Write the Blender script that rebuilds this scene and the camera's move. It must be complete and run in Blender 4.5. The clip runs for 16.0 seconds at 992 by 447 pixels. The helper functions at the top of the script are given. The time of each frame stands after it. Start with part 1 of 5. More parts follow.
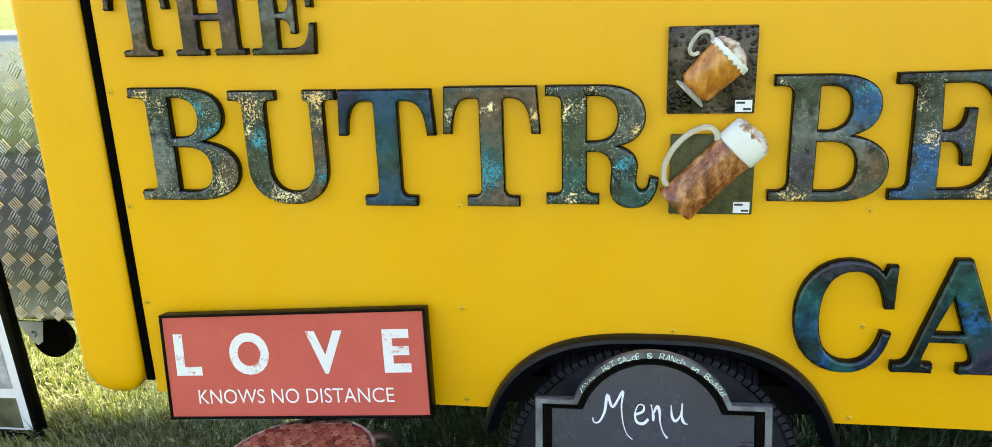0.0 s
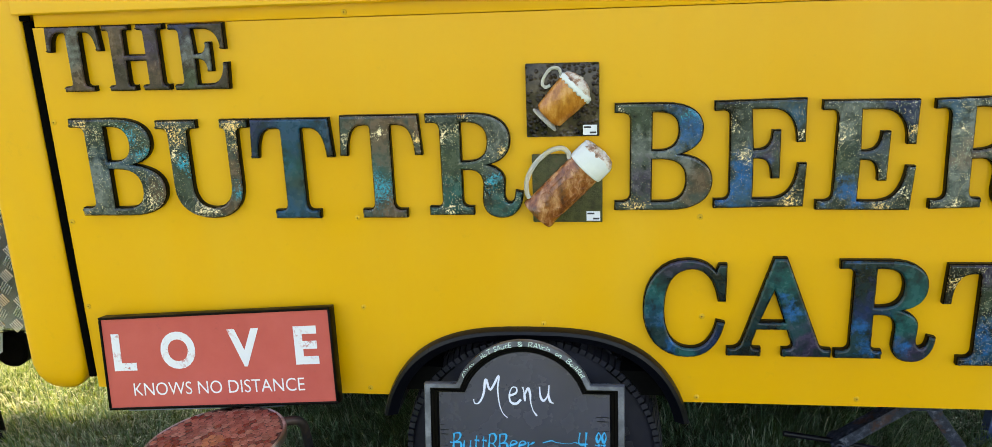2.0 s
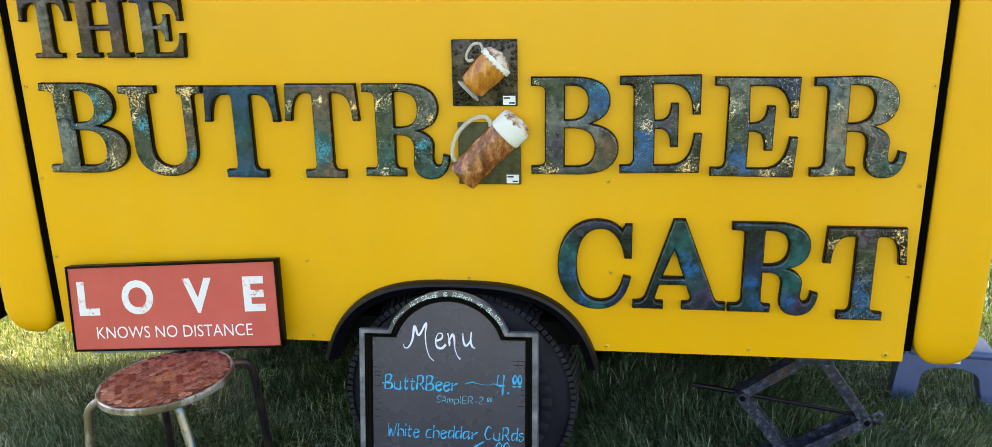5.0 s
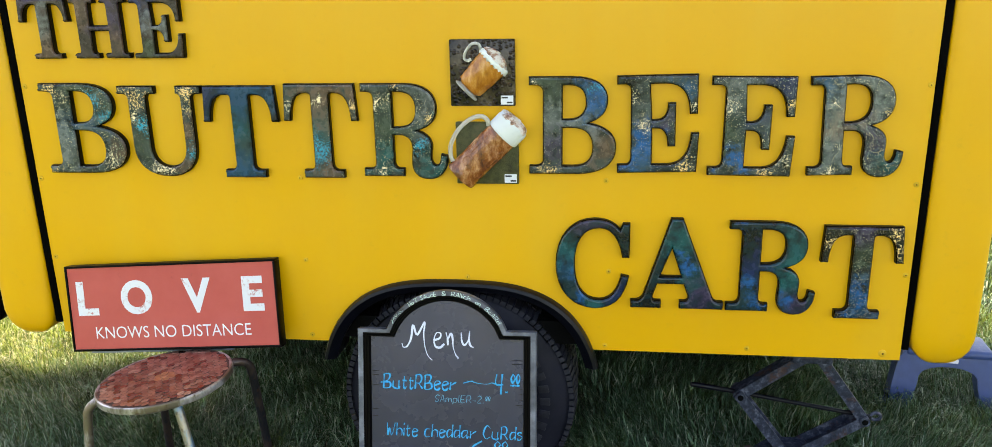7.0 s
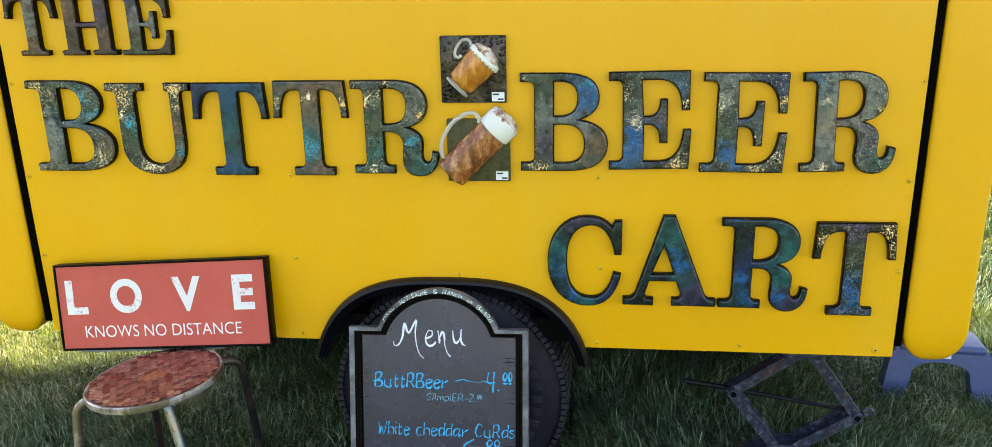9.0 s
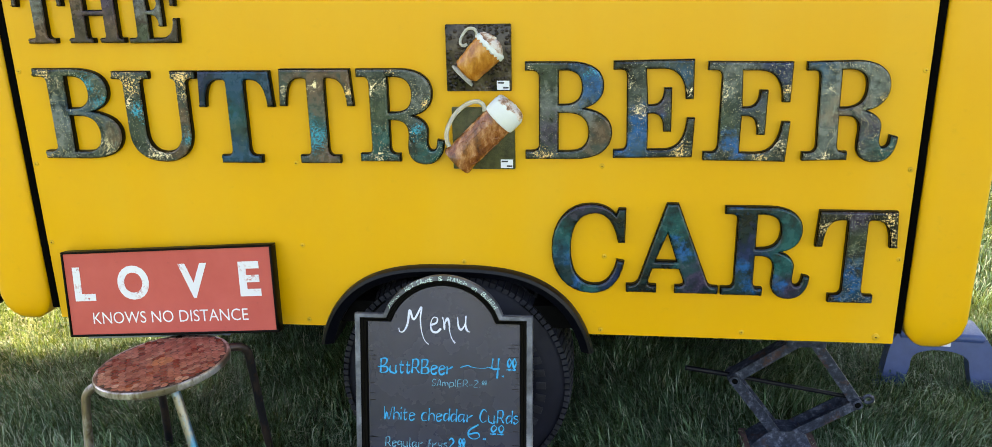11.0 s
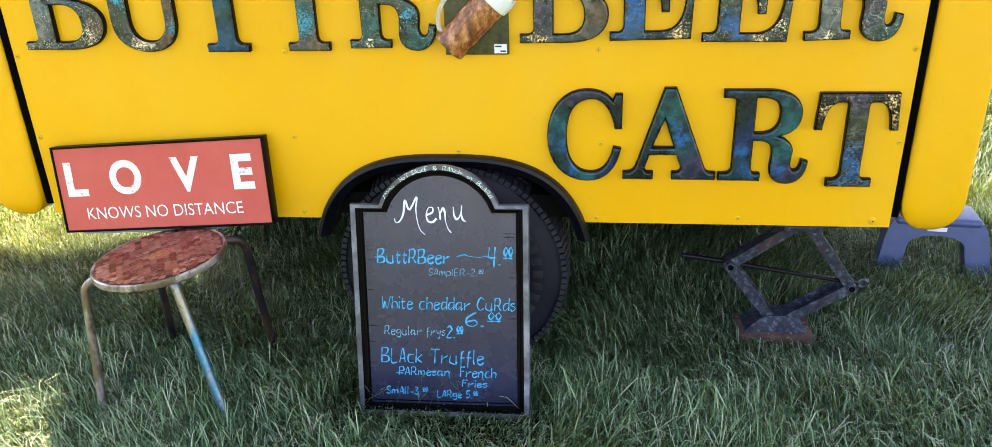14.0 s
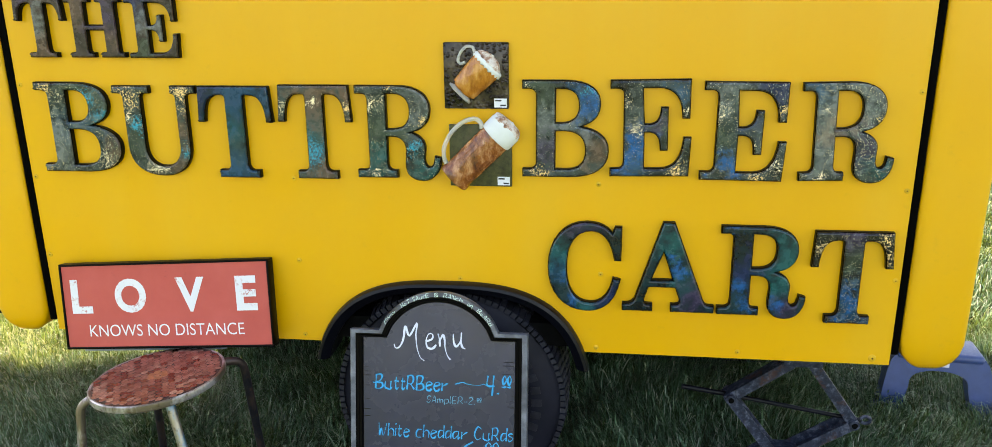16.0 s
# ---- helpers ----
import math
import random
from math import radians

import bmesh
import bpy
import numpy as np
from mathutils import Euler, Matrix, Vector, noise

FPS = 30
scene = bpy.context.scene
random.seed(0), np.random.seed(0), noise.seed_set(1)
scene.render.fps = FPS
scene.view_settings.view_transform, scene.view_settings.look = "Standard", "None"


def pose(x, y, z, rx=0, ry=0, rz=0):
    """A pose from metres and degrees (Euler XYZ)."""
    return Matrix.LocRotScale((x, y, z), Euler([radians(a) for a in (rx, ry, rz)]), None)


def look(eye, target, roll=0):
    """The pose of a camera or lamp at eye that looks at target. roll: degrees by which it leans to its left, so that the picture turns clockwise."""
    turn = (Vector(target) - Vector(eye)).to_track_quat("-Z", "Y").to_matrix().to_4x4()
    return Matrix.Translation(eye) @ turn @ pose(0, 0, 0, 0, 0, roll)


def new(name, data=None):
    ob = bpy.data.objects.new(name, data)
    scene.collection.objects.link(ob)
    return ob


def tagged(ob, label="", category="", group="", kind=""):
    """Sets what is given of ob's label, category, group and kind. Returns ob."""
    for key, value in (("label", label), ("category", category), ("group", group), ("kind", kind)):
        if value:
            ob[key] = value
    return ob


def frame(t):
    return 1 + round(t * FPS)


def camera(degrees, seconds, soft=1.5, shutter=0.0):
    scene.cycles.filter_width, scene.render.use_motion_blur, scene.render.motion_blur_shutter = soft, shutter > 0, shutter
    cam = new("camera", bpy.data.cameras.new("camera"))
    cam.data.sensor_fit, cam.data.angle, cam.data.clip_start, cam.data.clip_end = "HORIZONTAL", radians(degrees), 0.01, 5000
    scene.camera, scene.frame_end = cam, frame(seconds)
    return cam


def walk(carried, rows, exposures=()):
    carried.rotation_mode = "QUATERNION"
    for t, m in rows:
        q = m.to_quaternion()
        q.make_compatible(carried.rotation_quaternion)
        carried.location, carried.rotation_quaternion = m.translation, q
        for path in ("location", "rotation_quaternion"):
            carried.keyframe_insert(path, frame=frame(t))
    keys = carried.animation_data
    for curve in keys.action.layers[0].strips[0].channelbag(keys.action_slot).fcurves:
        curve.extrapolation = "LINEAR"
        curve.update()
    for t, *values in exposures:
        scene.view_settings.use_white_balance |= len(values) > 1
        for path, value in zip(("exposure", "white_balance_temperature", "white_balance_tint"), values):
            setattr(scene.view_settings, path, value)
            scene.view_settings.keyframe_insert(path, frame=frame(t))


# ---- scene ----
cam = camera(62.0, 16.0, soft=0.4)
PATH = [
    (0, (0.2296, -1.5993, 1.4232), (-0.0697, 0.2903, 0.8193), -1.94),
    (0.5, (0.3655, -1.7974, 1.4261), (0.0485, 0.1012, 0.8714), 0.36),
    (1, (0.4238, -1.8648, 1.4508), (0.1140, 0.0350, 0.8980), 0.28),
    (1.5, (0.4268, -1.8079, 1.4797), (0.1814, 0.1071, 0.9339), -0.42),
    (2, (0.4826, -1.8374, 1.4644), (0.2239, 0.0730, 0.9131), -2.21),
    (2.5, (0.5887, -1.9100, 1.4550), (0.3266, -0.0120, 0.8952), -1.63),
    (3, (0.6637, -1.9503, 1.4681), (0.4221, -0.0460, 0.8954), -0.93),
    (3.5, (0.6840, -1.9832, 1.4525), (0.4336, -0.0892, 0.8845), -0.86),
    (4, (0.6676, -2.0037, 1.4401), (0.4221, -0.1061, 0.8668), -0.92),
    (6.5, (0.6807, -2.0403, 1.4567), (0.4384, -0.1430, 0.8847), -1.14),
    (7, (0.6776, -2.0360, 1.4377), (0.4358, -0.1382, 0.8734), -1.12),
    (7.5, (0.6839, -2.0371, 1.4512), (0.4374, -0.1439, 0.8738), -1.26),
    (8, (0.6751, -2.0356, 1.4382), (0.4386, -0.1370, 0.8698), -1.21),
    (8.5, (0.6861, -2.0193, 1.4431), (0.4544, -0.1229, 0.8691), -1.21),
    (11, (0.6747, -2.0404, 1.4433), (0.4458, -0.1515, 0.8405), -1.09),
    (11.5, (0.6644, -2.0423, 1.4236), (0.4297, -0.1765, 0.7414), -1.25),
    (12, (0.6650, -2.0461, 1.4174), (0.4604, -0.1961, 0.6857), -0.20),
    (12.5, (0.6675, -2.0408, 1.4160), (0.4708, -0.2130, 0.6206), -1.29),
    (13, (0.6679, -2.0343, 1.4054), (0.4744, -0.2160, 0.5843), -1.80),
    (13.5, (0.6760, -2.0229, 1.4057), (0.4680, -0.2212, 0.5603), -2.04),
    (14, (0.6839, -2.0285, 1.4075), (0.4594, -0.2203, 0.5773), -1.93),
    (14.5, (0.6763, -2.0231, 1.4046), (0.4562, -0.2102, 0.6027), -1.63),
    (15, (0.6761, -2.0297, 1.4071), (0.4586, -0.1791, 0.6887), -1.01),
    (15.5, (0.6740, -2.0386, 1.4120), (0.4536, -0.1519, 0.7936), -0.57),
    (16, (0.6941, -2.0371, 1.4558), (0.4546, -0.1382, 0.8805), -0.62),
]
walk(cam, [(t, look(eye, target, roll)) for t, eye, target, roll in PATH],
     exposures=[(t, 2.08 + e, 8600, tint + 3) for t, e, tint in ((0, 0.08, 11), (0.8, -0.04, 13), (1.8, -0.04, 13), (3.0, 0.03, 14), (8.0, 0.05, 14), (11.0, 0.05, 14), (12.5, 0.37, 19), (14.5, 0.37, 19), (15.5, 0.12, 15), (16.0, 0.08, 14))])

# ---------------------------------------------------------------- light
SUN_AZ, SUN_EL = -36.0, 44.0          # behind the cart and over its nose; degrees from +y, and up
world = bpy.data.worlds.new("sky")
scene.world = world
world.use_nodes = True
wn = world.node_tree
sky = wn.nodes.new("ShaderNodeTexSky")
sky.sky_type, sky.sun_disc = "NISHITA", False
sky.sun_elevation, sky.sun_rotation = radians(SUN_EL), radians(SUN_AZ)
wn.links.new(sky.outputs[0], wn.nodes["Background"].inputs[0])
wn.nodes["Background"].inputs[1].default_value = 0.15

sun_way = Vector((math.sin(radians(SUN_AZ)) * math.cos(radians(SUN_EL)),
                  math.cos(radians(SUN_AZ)) * math.cos(radians(SUN_EL)), math.sin(radians(SUN_EL))))
sun = new("sun", bpy.data.lights.new("sun", "SUN"))
sun.data.energy, sun.data.angle, sun.data.color = 5.0, radians(0.6), (1.0, 0.95, 0.87)
sun.matrix_world = look(sun_way * 20, (0, 0, 0))


# ---------------------------------------------------------------- materials
class Mat:
    """A small builder for node materials."""

    def __init__(self, name, rough=0.5, metal=0.0, coat=0.0, spec=0.5):
        self.m = bpy.data.materials.new(name)
        self.m.use_nodes = True
        self.t = self.m.node_tree
        self.b = self.t.nodes["Principled BSDF"]
        self.b.inputs["Roughness"].default_value = rough
        self.b.inputs["Metallic"].default_value = metal
        self.b.inputs["Coat Weight"].default_value = coat
        self.b.inputs["Coat Roughness"].default_value = 0.08
        self.b.inputs["Specular IOR Level"].default_value = spec
        tc = self.t.nodes.new("ShaderNodeTexCoord")
        self.co = tc.outputs["Object"]

    def node(self, kind, **inputs):
        n = self.t.nodes.new(kind)
        for k, v in inputs.items():
            self.put(n.inputs[k.replace("_", " ")], v)
        return n

    def put(self, socket, v):
        if isinstance(v, bpy.types.NodeSocket):
            self.t.links.new(v, socket)
        else:
            socket.default_value = v

    def spread(self, per="object"):
        """Shifts the pattern by a random amount for each object."""
        info = self.t.nodes.new("ShaderNodeObjectInfo")
        mul = self.node("ShaderNodeMath")
        mul.operation = "MULTIPLY"
        self.put(mul.inputs[0], info.outputs["Random"])
        mul.inputs[1].default_value = 37.0
        add = self.node("ShaderNodeVectorMath")
        self.put(add.inputs[0], self.co)
        self.put(add.inputs[1], mul.outputs[0])
        self.co = add.outputs[0]
        return info.outputs["Random"]

    def noise(self, scale, detail=4.0, rough=0.55, stretch=None):
        co = self.co
        if stretch:
            mp = self.node("ShaderNodeMapping", Vector=co, Scale=stretch)
            co = mp.outputs[0]
        return self.node("ShaderNodeTexNoise", Vector=co, Scale=scale, Detail=detail, Roughness=rough).outputs[0]

    def cells(self, scale, feature="F1"):
        n = self.node("ShaderNodeTexVoronoi", Vector=self.co, Scale=scale)
        n.feature = feature
        return n.outputs["Distance"]

    def ramp(self, fac, *stops):
        n = self.node("ShaderNodeValToRGB", Fac=fac)
        e = n.color_ramp.elements
        while len(e) < len(stops):
            e.new(0.5)
        for el, (p, c) in zip(e, stops):
            el.position = p
            el.color = (*c, 1) if isinstance(c, tuple) else (c, c, c, 1)
        return n.outputs[0]

    def mix(self, fac, a, b, how="MIX"):
        n = self.t.nodes.new("ShaderNodeMix")
        n.data_type, n.blend_type = "RGBA", how
        self.put(n.inputs[0], fac)
        for s, v in ((n.inputs[6], a), (n.inputs[7], b)):
            self.put(s, (*v, 1) if isinstance(v, tuple) else v)
        return n.outputs[2]

    def mul(self, a, b):
        n = self.node("ShaderNodeMath")
        n.operation = "MULTIPLY"
        self.put(n.inputs[0], a)
        self.put(n.inputs[1], b)
        return n.outputs[0]

    def done(self, color=None, rough=None, bump=None, depth=0.001, strength=0.6):
        if color is not None:
            self.put(self.b.inputs["Base Color"], (*color, 1) if isinstance(color, tuple) else color)
        if rough is not None:
            self.put(self.b.inputs["Roughness"], rough)
        if bump is not None:
            n = self.node("ShaderNodeBump", Height=bump, Strength=strength, Distance=depth)
            self.t.links.new(n.outputs[0], self.b.inputs["Normal"])
        return self.m


def yellow_paint():
    k = Mat("yellow_paint", coat=0.26, spec=0.4)
    big = k.noise(1.3, 3)
    streak = k.noise(6.0, 5, 0.6, (1.0, 1.0, 0.12))
    c = k.ramp(big, (0.3, (0.79, 0.385, 0.006)), (0.7, (0.83, 0.425, 0.010)))
    c = k.mix(k.ramp(streak, (0.45, 0.0), (0.75, 0.30)), c, (0.82, 0.48, 0.04))
    grime = k.mul(k.ramp(k.noise(28, 6, 0.7), (0.60, 0.0), (0.78, 1.0)), 0.18)
    c = k.mix(grime, c, (0.40, 0.24, 0.03))
    r = k.ramp(k.noise(9, 4), (0.3, 0.30), (0.7, 0.42))
    return k.done(c, r, k.noise(60, 2), 0.0012, 0.12)


def plain(name, color, rough, metal=0.0, vary=0.25, scale=30.0, bump=0.0005, coat=0.0, spec=0.5, strength=0.5):
    """A plain surface with a soft mottle, fine grain and relief."""
    k = Mat(name, rough, metal, coat, spec)
    k.spread()
    dark = tuple(v * (1 - vary) for v in color)
    lite = tuple(min(1, v * (1 + vary)) for v in color)
    c = k.ramp(k.noise(scale * 0.2, 4), (0.3, dark), (0.7, lite))
    c = k.mix(k.mul(k.ramp(k.noise(scale * 6, 3), (0.4, 0.0), (0.7, 1.0)), 0.25), c, dark)
    r = k.ramp(k.noise(scale, 4), (0.3, max(0.02, rough * 0.8)), (0.7, min(1, rough * 1.2)))
    return k.done(c, r, k.noise(scale * 5, 4), bump, strength)


# colours that run into the fired glaze, the grey partly painted sky sheen, and how they lie: soft clouds or fine flecks
GLAZE_SPOT = {
    "gold": ((1.0, 0.66, 0.27), "flake"), "cream": ((1.0, 0.82, 0.52), "flake"), "cyan": ((0.0, 0.34, 0.50), "fleck"), "blue": ((0.003, 0.070, 0.150), "cloud"),
    "deep": ((0.007, 0.020, 0.082), "cloud"), "teal": ((0.002, 0.096, 0.098), "cloud"), "green": ((0.040, 0.064, 0.040), "cloud"), "grey": ((0.155, 0.175, 0.165), "cloud"),
    "bronze": ((0.145, 0.086, 0.056), "cloud"), "violet": ((0.042, 0.027, 0.068), "cloud"), "black": ((0.004, 0.004, 0.005), "cloud"), "azure": ((0.003, 0.110, 0.320), "vein"),
}


def glaze(name, tones, spots=(), specks=0.0, size=(0.2, 0.24)):
    """Dark fired glaze of two tones with runs of colour at (across, up, reach, kind), in parts of the letter's width and height, and scattered metal specks."""
    k = Mat(name, 0.3, 0.0, 0.0, 0.40)
    a, b = tones
    plain_co = k.co
    k.spread()
    col = k.ramp(k.noise(18, 4, 0.6), (0.36, a), (0.64, b))
    col = k.mix(k.ramp(k.noise(75, 5, 0.7), (0.46, 0.0), (0.74, 0.40)), col, tuple(min(1, v * 1.9 + 0.004) for v in b))
    wob = k.node("ShaderNodeTexNoise", Vector=k.co, Scale=16.0, Detail=4.0).outputs["Color"]
    push = k.node("ShaderNodeVectorMath")
    push.operation = "MULTIPLY_ADD"
    k.put(push.inputs[0], wob)
    push.inputs[1].default_value = (0.09, 0.09, 0.09)
    k.put(push.inputs[2], plain_co)
    grains = {"flake": k.noise(165, 5, 0.85), "fleck": k.noise(190, 5, 0.85), "vein": k.noise(42, 6, 0.75), "cloud": k.noise(40, 4, 0.7)}
    cuts = {"flake": (0.725, 0.755), "fleck": (0.66, 0.78), "vein": (0.62, 0.84), "cloud": (0.50, 0.80)}
    for u, v, reach, kind in sorted(spots, key=lambda q: "cloud vein fleck flake".split().index(GLAZE_SPOT[q[3]][1])):
        paint, lie = GLAZE_SPOT[kind]
        d = k.node("ShaderNodeVectorMath")
        d.operation = "DISTANCE"
        k.put(d.inputs[0], push.outputs[0])
        d.inputs[1].default_value = (u * size[0] + 0.045, 0.045, v * size[1] + 0.045)
        zone = k.ramp(d.outputs["Value"], (reach * size[1] * 0.15, 1.0), (reach * size[1] * 1.7, 0.0))
        thick = k.node("ShaderNodeMath")
        thick.operation = "MULTIPLY_ADD"
        k.put(thick.inputs[0], zone)
        thick.inputs[1].default_value = 0.24
        k.put(thick.inputs[2], grains[lie])
        lo, hi = cuts[lie]
        col = k.mix(k.mul(k.ramp(zone, (0.0, 0.0), (0.25, 1.0)), k.ramp(thick.outputs[0], (lo, 0.0), (hi, 0.85 if lie == "cloud" else 1.0))), col, paint)
    if specks:
        cell = k.node("ShaderNodeTexVoronoi", Vector=k.co, Scale=300.0)
        dot = k.ramp(cell.outputs["Distance"], (0.16, 1.0), (0.42, 0.0))
        pick = k.ramp(cell.outputs["Color"], (0.50, 0.0), (0.62, 1.0))
        patch = k.ramp(k.noise(26, 3), (0.40, 0.15), (0.58, 1.0))
        col = k.mix(k.mul(k.mul(dot, pick), k.mul(patch, specks)), col, k.mix(k.ramp(k.noise(60, 2), (0.4, 0.0), (0.6, 1.0)), (0.95, 0.78, 0.46), (0.42, 0.56, 0.46)))
    return k.done(col, k.ramp(k.noise(40, 4), (0.3, 0.16), (0.7, 0.34)), k.noise(95, 4), 0.0018, 0.40)


YELLOW = yellow_paint()
BLACK_RUBBER = plain("black_rubber", (0.0012, 0.0012, 0.0012), 0.8, vary=0.3, spec=0.03)
TRIM_BLACK = plain("black_plastic", (0.0026, 0.003, 0.006), 0.34, vary=0.3, scale=60, spec=0.22)
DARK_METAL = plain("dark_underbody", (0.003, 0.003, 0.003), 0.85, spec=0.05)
SCREW = plain("brass_screw", (0.70, 0.40, 0.03), 0.5, 0.0, vary=0.2, spec=0.2)
SCREW_HOLE = plain("screw_recess", (0.05, 0.028, 0.008), 0.6, spec=0.1)
GLAZE_RIM = plain("dark_glaze_edge", (0.0010, 0.0009, 0.0009), 0.36, vary=0.6, scale=70, spec=0.08, bump=0.0010)


def tile_dark():
    k = Mat("dark_tile_glaze", 0.25, 0.0, 0.0, 0.4)
    k.spread()
    c = k.ramp(k.noise(22, 5, 0.65), (0.35, (0.006, 0.005, 0.0045)), (0.55, (0.045, 0.032, 0.022)), (0.72, (0.12, 0.095, 0.070)))
    return k.done(c, None, k.ramp(k.cells(95), (0.1, 1.0), (0.5, 0.0)), 0.006, 0.9)


def tile_olive():
    k = Mat("olive_tile_glaze", 0.35, 0.0, 0.0, 0.3)
    c = k.ramp(k.noise(30, 6, 0.7), (0.35, (0.030, 0.028, 0.012)), (0.55, (0.075, 0.078, 0.03)), (0.75, (0.11, 0.07, 0.04)))
    return k.done(c, None, k.noise(300, 4), 0.003, 0.8)


def amber(name, a, b, c3):
    k = Mat(name, 0.25, 0.0, 0.5)
    c = k.ramp(k.noise(46, 5, 0.7, (1, 1, 0.45)), (0.34, a), (0.5, b), (0.66, c3))
    return k.done(c, None, k.noise(45, 5, 0.6), 0.006, 0.7)


TILE_DARK, TILE_OLIVE = tile_dark(), tile_olive()
AMBER = amber("amber_glaze", (0.30, 0.085, 0.005), (0.50, 0.18, 0.022), (0.66, 0.32, 0.075))
BROWN_BEER = amber("brown_glaze", (0.075, 0.014, 0.003), (0.28, 0.080, 0.017), (0.60, 0.29, 0.13))
FOAM = plain("white_foam_glaze", (0.74, 0.77, 0.76), 0.45, vary=0.08, scale=60, bump=0.002)
SMOKED = plain("clear_grey_glaze", (0.80, 0.78, 0.70), 0.10, vary=0.15, scale=25)
SMOKED.node_tree.nodes["Principled BSDF"].inputs["Transmission Weight"].default_value = 0.55
SMOKED.node_tree.nodes["Principled BSDF"].inputs["IOR"].default_value = 1.28
WHITE_CARD = plain("white_card", (0.75, 0.78, 0.85), 0.5, vary=0.05)
INK = plain("dark_ink", (0.03, 0.03, 0.04), 0.6)


def foam_top():
    k = Mat("foam_with_drizzle", 0.35, 0.0, 0.4)
    c = k.ramp(k.noise(42, 5, 0.7), (0.36, (0.10, 0.035, 0.015)), (0.46, (0.42, 0.22, 0.13)), (0.54, (0.70, 0.62, 0.55)), (0.7, (0.82, 0.80, 0.76)))
    return k.done(c, None, k.noise(60, 5, 0.7), 0.008, 0.9)


FOAM_TOP = foam_top()


def red_print():
    k = Mat("faded_red_print", 0.5, spec=0.25)
    c = k.ramp(k.noise(7, 5, 0.6), (0.3, (0.52, 0.085, 0.066)), (0.7, (0.58, 0.108, 0.086)))
    c = k.mix(k.ramp(k.noise(26, 6, 0.7), (0.62, 0.0), (0.72, 0.5)), c, (0.36, 0.07, 0.06))
    c = k.mix(k.ramp(k.noise(40, 6, 0.75), (0.68, 0.0), (0.76, 0.45)), c, (0.62, 0.28, 0.24))
    return k.done(c, None, k.noise(300, 3), 0.0004, 0.4)


def white_print():
    k = Mat("worn_white_print", 0.5)
    k.spread()
    chip = k.mul(k.ramp(k.noise(13, 3), (0.53, 0.0), (0.65, 1.0)), k.ramp(k.noise(120, 5, 0.75), (0.54, 0.0), (0.58, 0.9)))
    c = k.mix(chip, (0.72, 0.73, 0.76), (0.50, 0.12, 0.10))
    return k.done(c)


RED, WHITE_PRINT = red_print(), white_print()
PURE_WHITE = plain("white_print", (0.78, 0.78, 0.78), 0.5, vary=0.04)
BACKING = plain("grey_backing_board", (0.16, 0.20, 0.27), 0.6, vary=0.15)
FRAME_BLACK = plain("black_frame", (0.0018, 0.0015, 0.0016), 0.4, vary=0.3, spec=0.07)


def penny():
    k = Mat("copper_coin", 0.34, 0.9)
    rnd = k.spread()
    c = k.ramp(rnd, (0.0, (0.20, 0.075, 0.055)), (0.3, (0.40, 0.18, 0.14)), (0.55, (0.56, 0.30, 0.24)), (0.75, (0.28, 0.11, 0.085)), (1.0, (0.66, 0.42, 0.33)))
    c = k.mix(k.ramp(k.noise(160, 4), (0.45, 0.0), (0.7, 0.6)), c, (0.12, 0.04, 0.025))
    return k.done(c, k.ramp(rnd, (0.0, 0.22), (1.0, 0.5)), k.noise(420, 3), 0.0008, 0.8)


PENNY = penny()
BRASS_COIN = plain("bright_coin", (0.55, 0.30, 0.17), 0.35, 0.9, scale=200)
RESIN = plain("dark_resin", (0.030, 0.010, 0.008), 0.3, coat=0.2, scale=80)


def worn_tube(name, paint, steel, cut):
    k = Mat(name, 0.36, 0.65)
    f = k.ramp(k.noise(14, 5, 0.65, (1, 1, 0.35)), (cut - 0.06, 0.0), (cut + 0.06, 1.0))
    c = k.mix(f, paint, steel)
    c = k.mix(k.ramp(k.noise(90, 4), (0.58, 0.0), (0.7, 0.7)), c, (0.08, 0.045, 0.03))
    return k.done(c, k.ramp(k.noise(50, 3), (0.3, 0.28), (0.7, 0.5)), k.noise(200, 3), 0.0006, 0.5)


TUBE_STEEL = worn_tube("worn_steel_tube", (0.16, 0.13, 0.095), (0.46, 0.43, 0.44), 0.50)
TUBE_BLUE = worn_tube("worn_blue_tube", (0.03, 0.21, 0.37), (0.30, 0.27, 0.22), 0.57)
TUBE_DARK = worn_tube("dark_tube", (0.026, 0.026, 0.034), (0.075, 0.052, 0.046), 0.50)


def chalkboard():
    k = Mat("black_chalkboard", 0.2, spec=0.5)
    c = k.ramp(k.noise(5, 5, 0.6), (0.3, (0.012, 0.017, 0.043)), (0.7, (0.021, 0.028, 0.064)))
    c = k.mix(k.ramp(k.noise(45, 5, 0.7, (0.25, 1, 1)), (0.60, 0.0), (0.75, 0.5)), c, (0.006, 0.006, 0.007))
    return k.done(c, k.ramp(k.noise(14, 4), (0.3, 0.22), (0.7, 0.32)), k.noise(70, 5, 0.6, (0.6, 1, 1)), 0.0007, 0.25)


def board_frame():
    k = Mat("worn_black_moulding", 0.34, spec=0.35)
    c = k.ramp(k.noise(18, 5, 0.7, (0.4, 1, 0.4)), (0.34, (0.022, 0.025, 0.032)), (0.50, (0.100, 0.112, 0.135)), (0.68, (0.27, 0.29, 0.33)))
    return k.done(c, k.ramp(k.noise(30, 4), (0.3, 0.25), (0.7, 0.45)), k.noise(150, 4), 0.0006, 0.4)


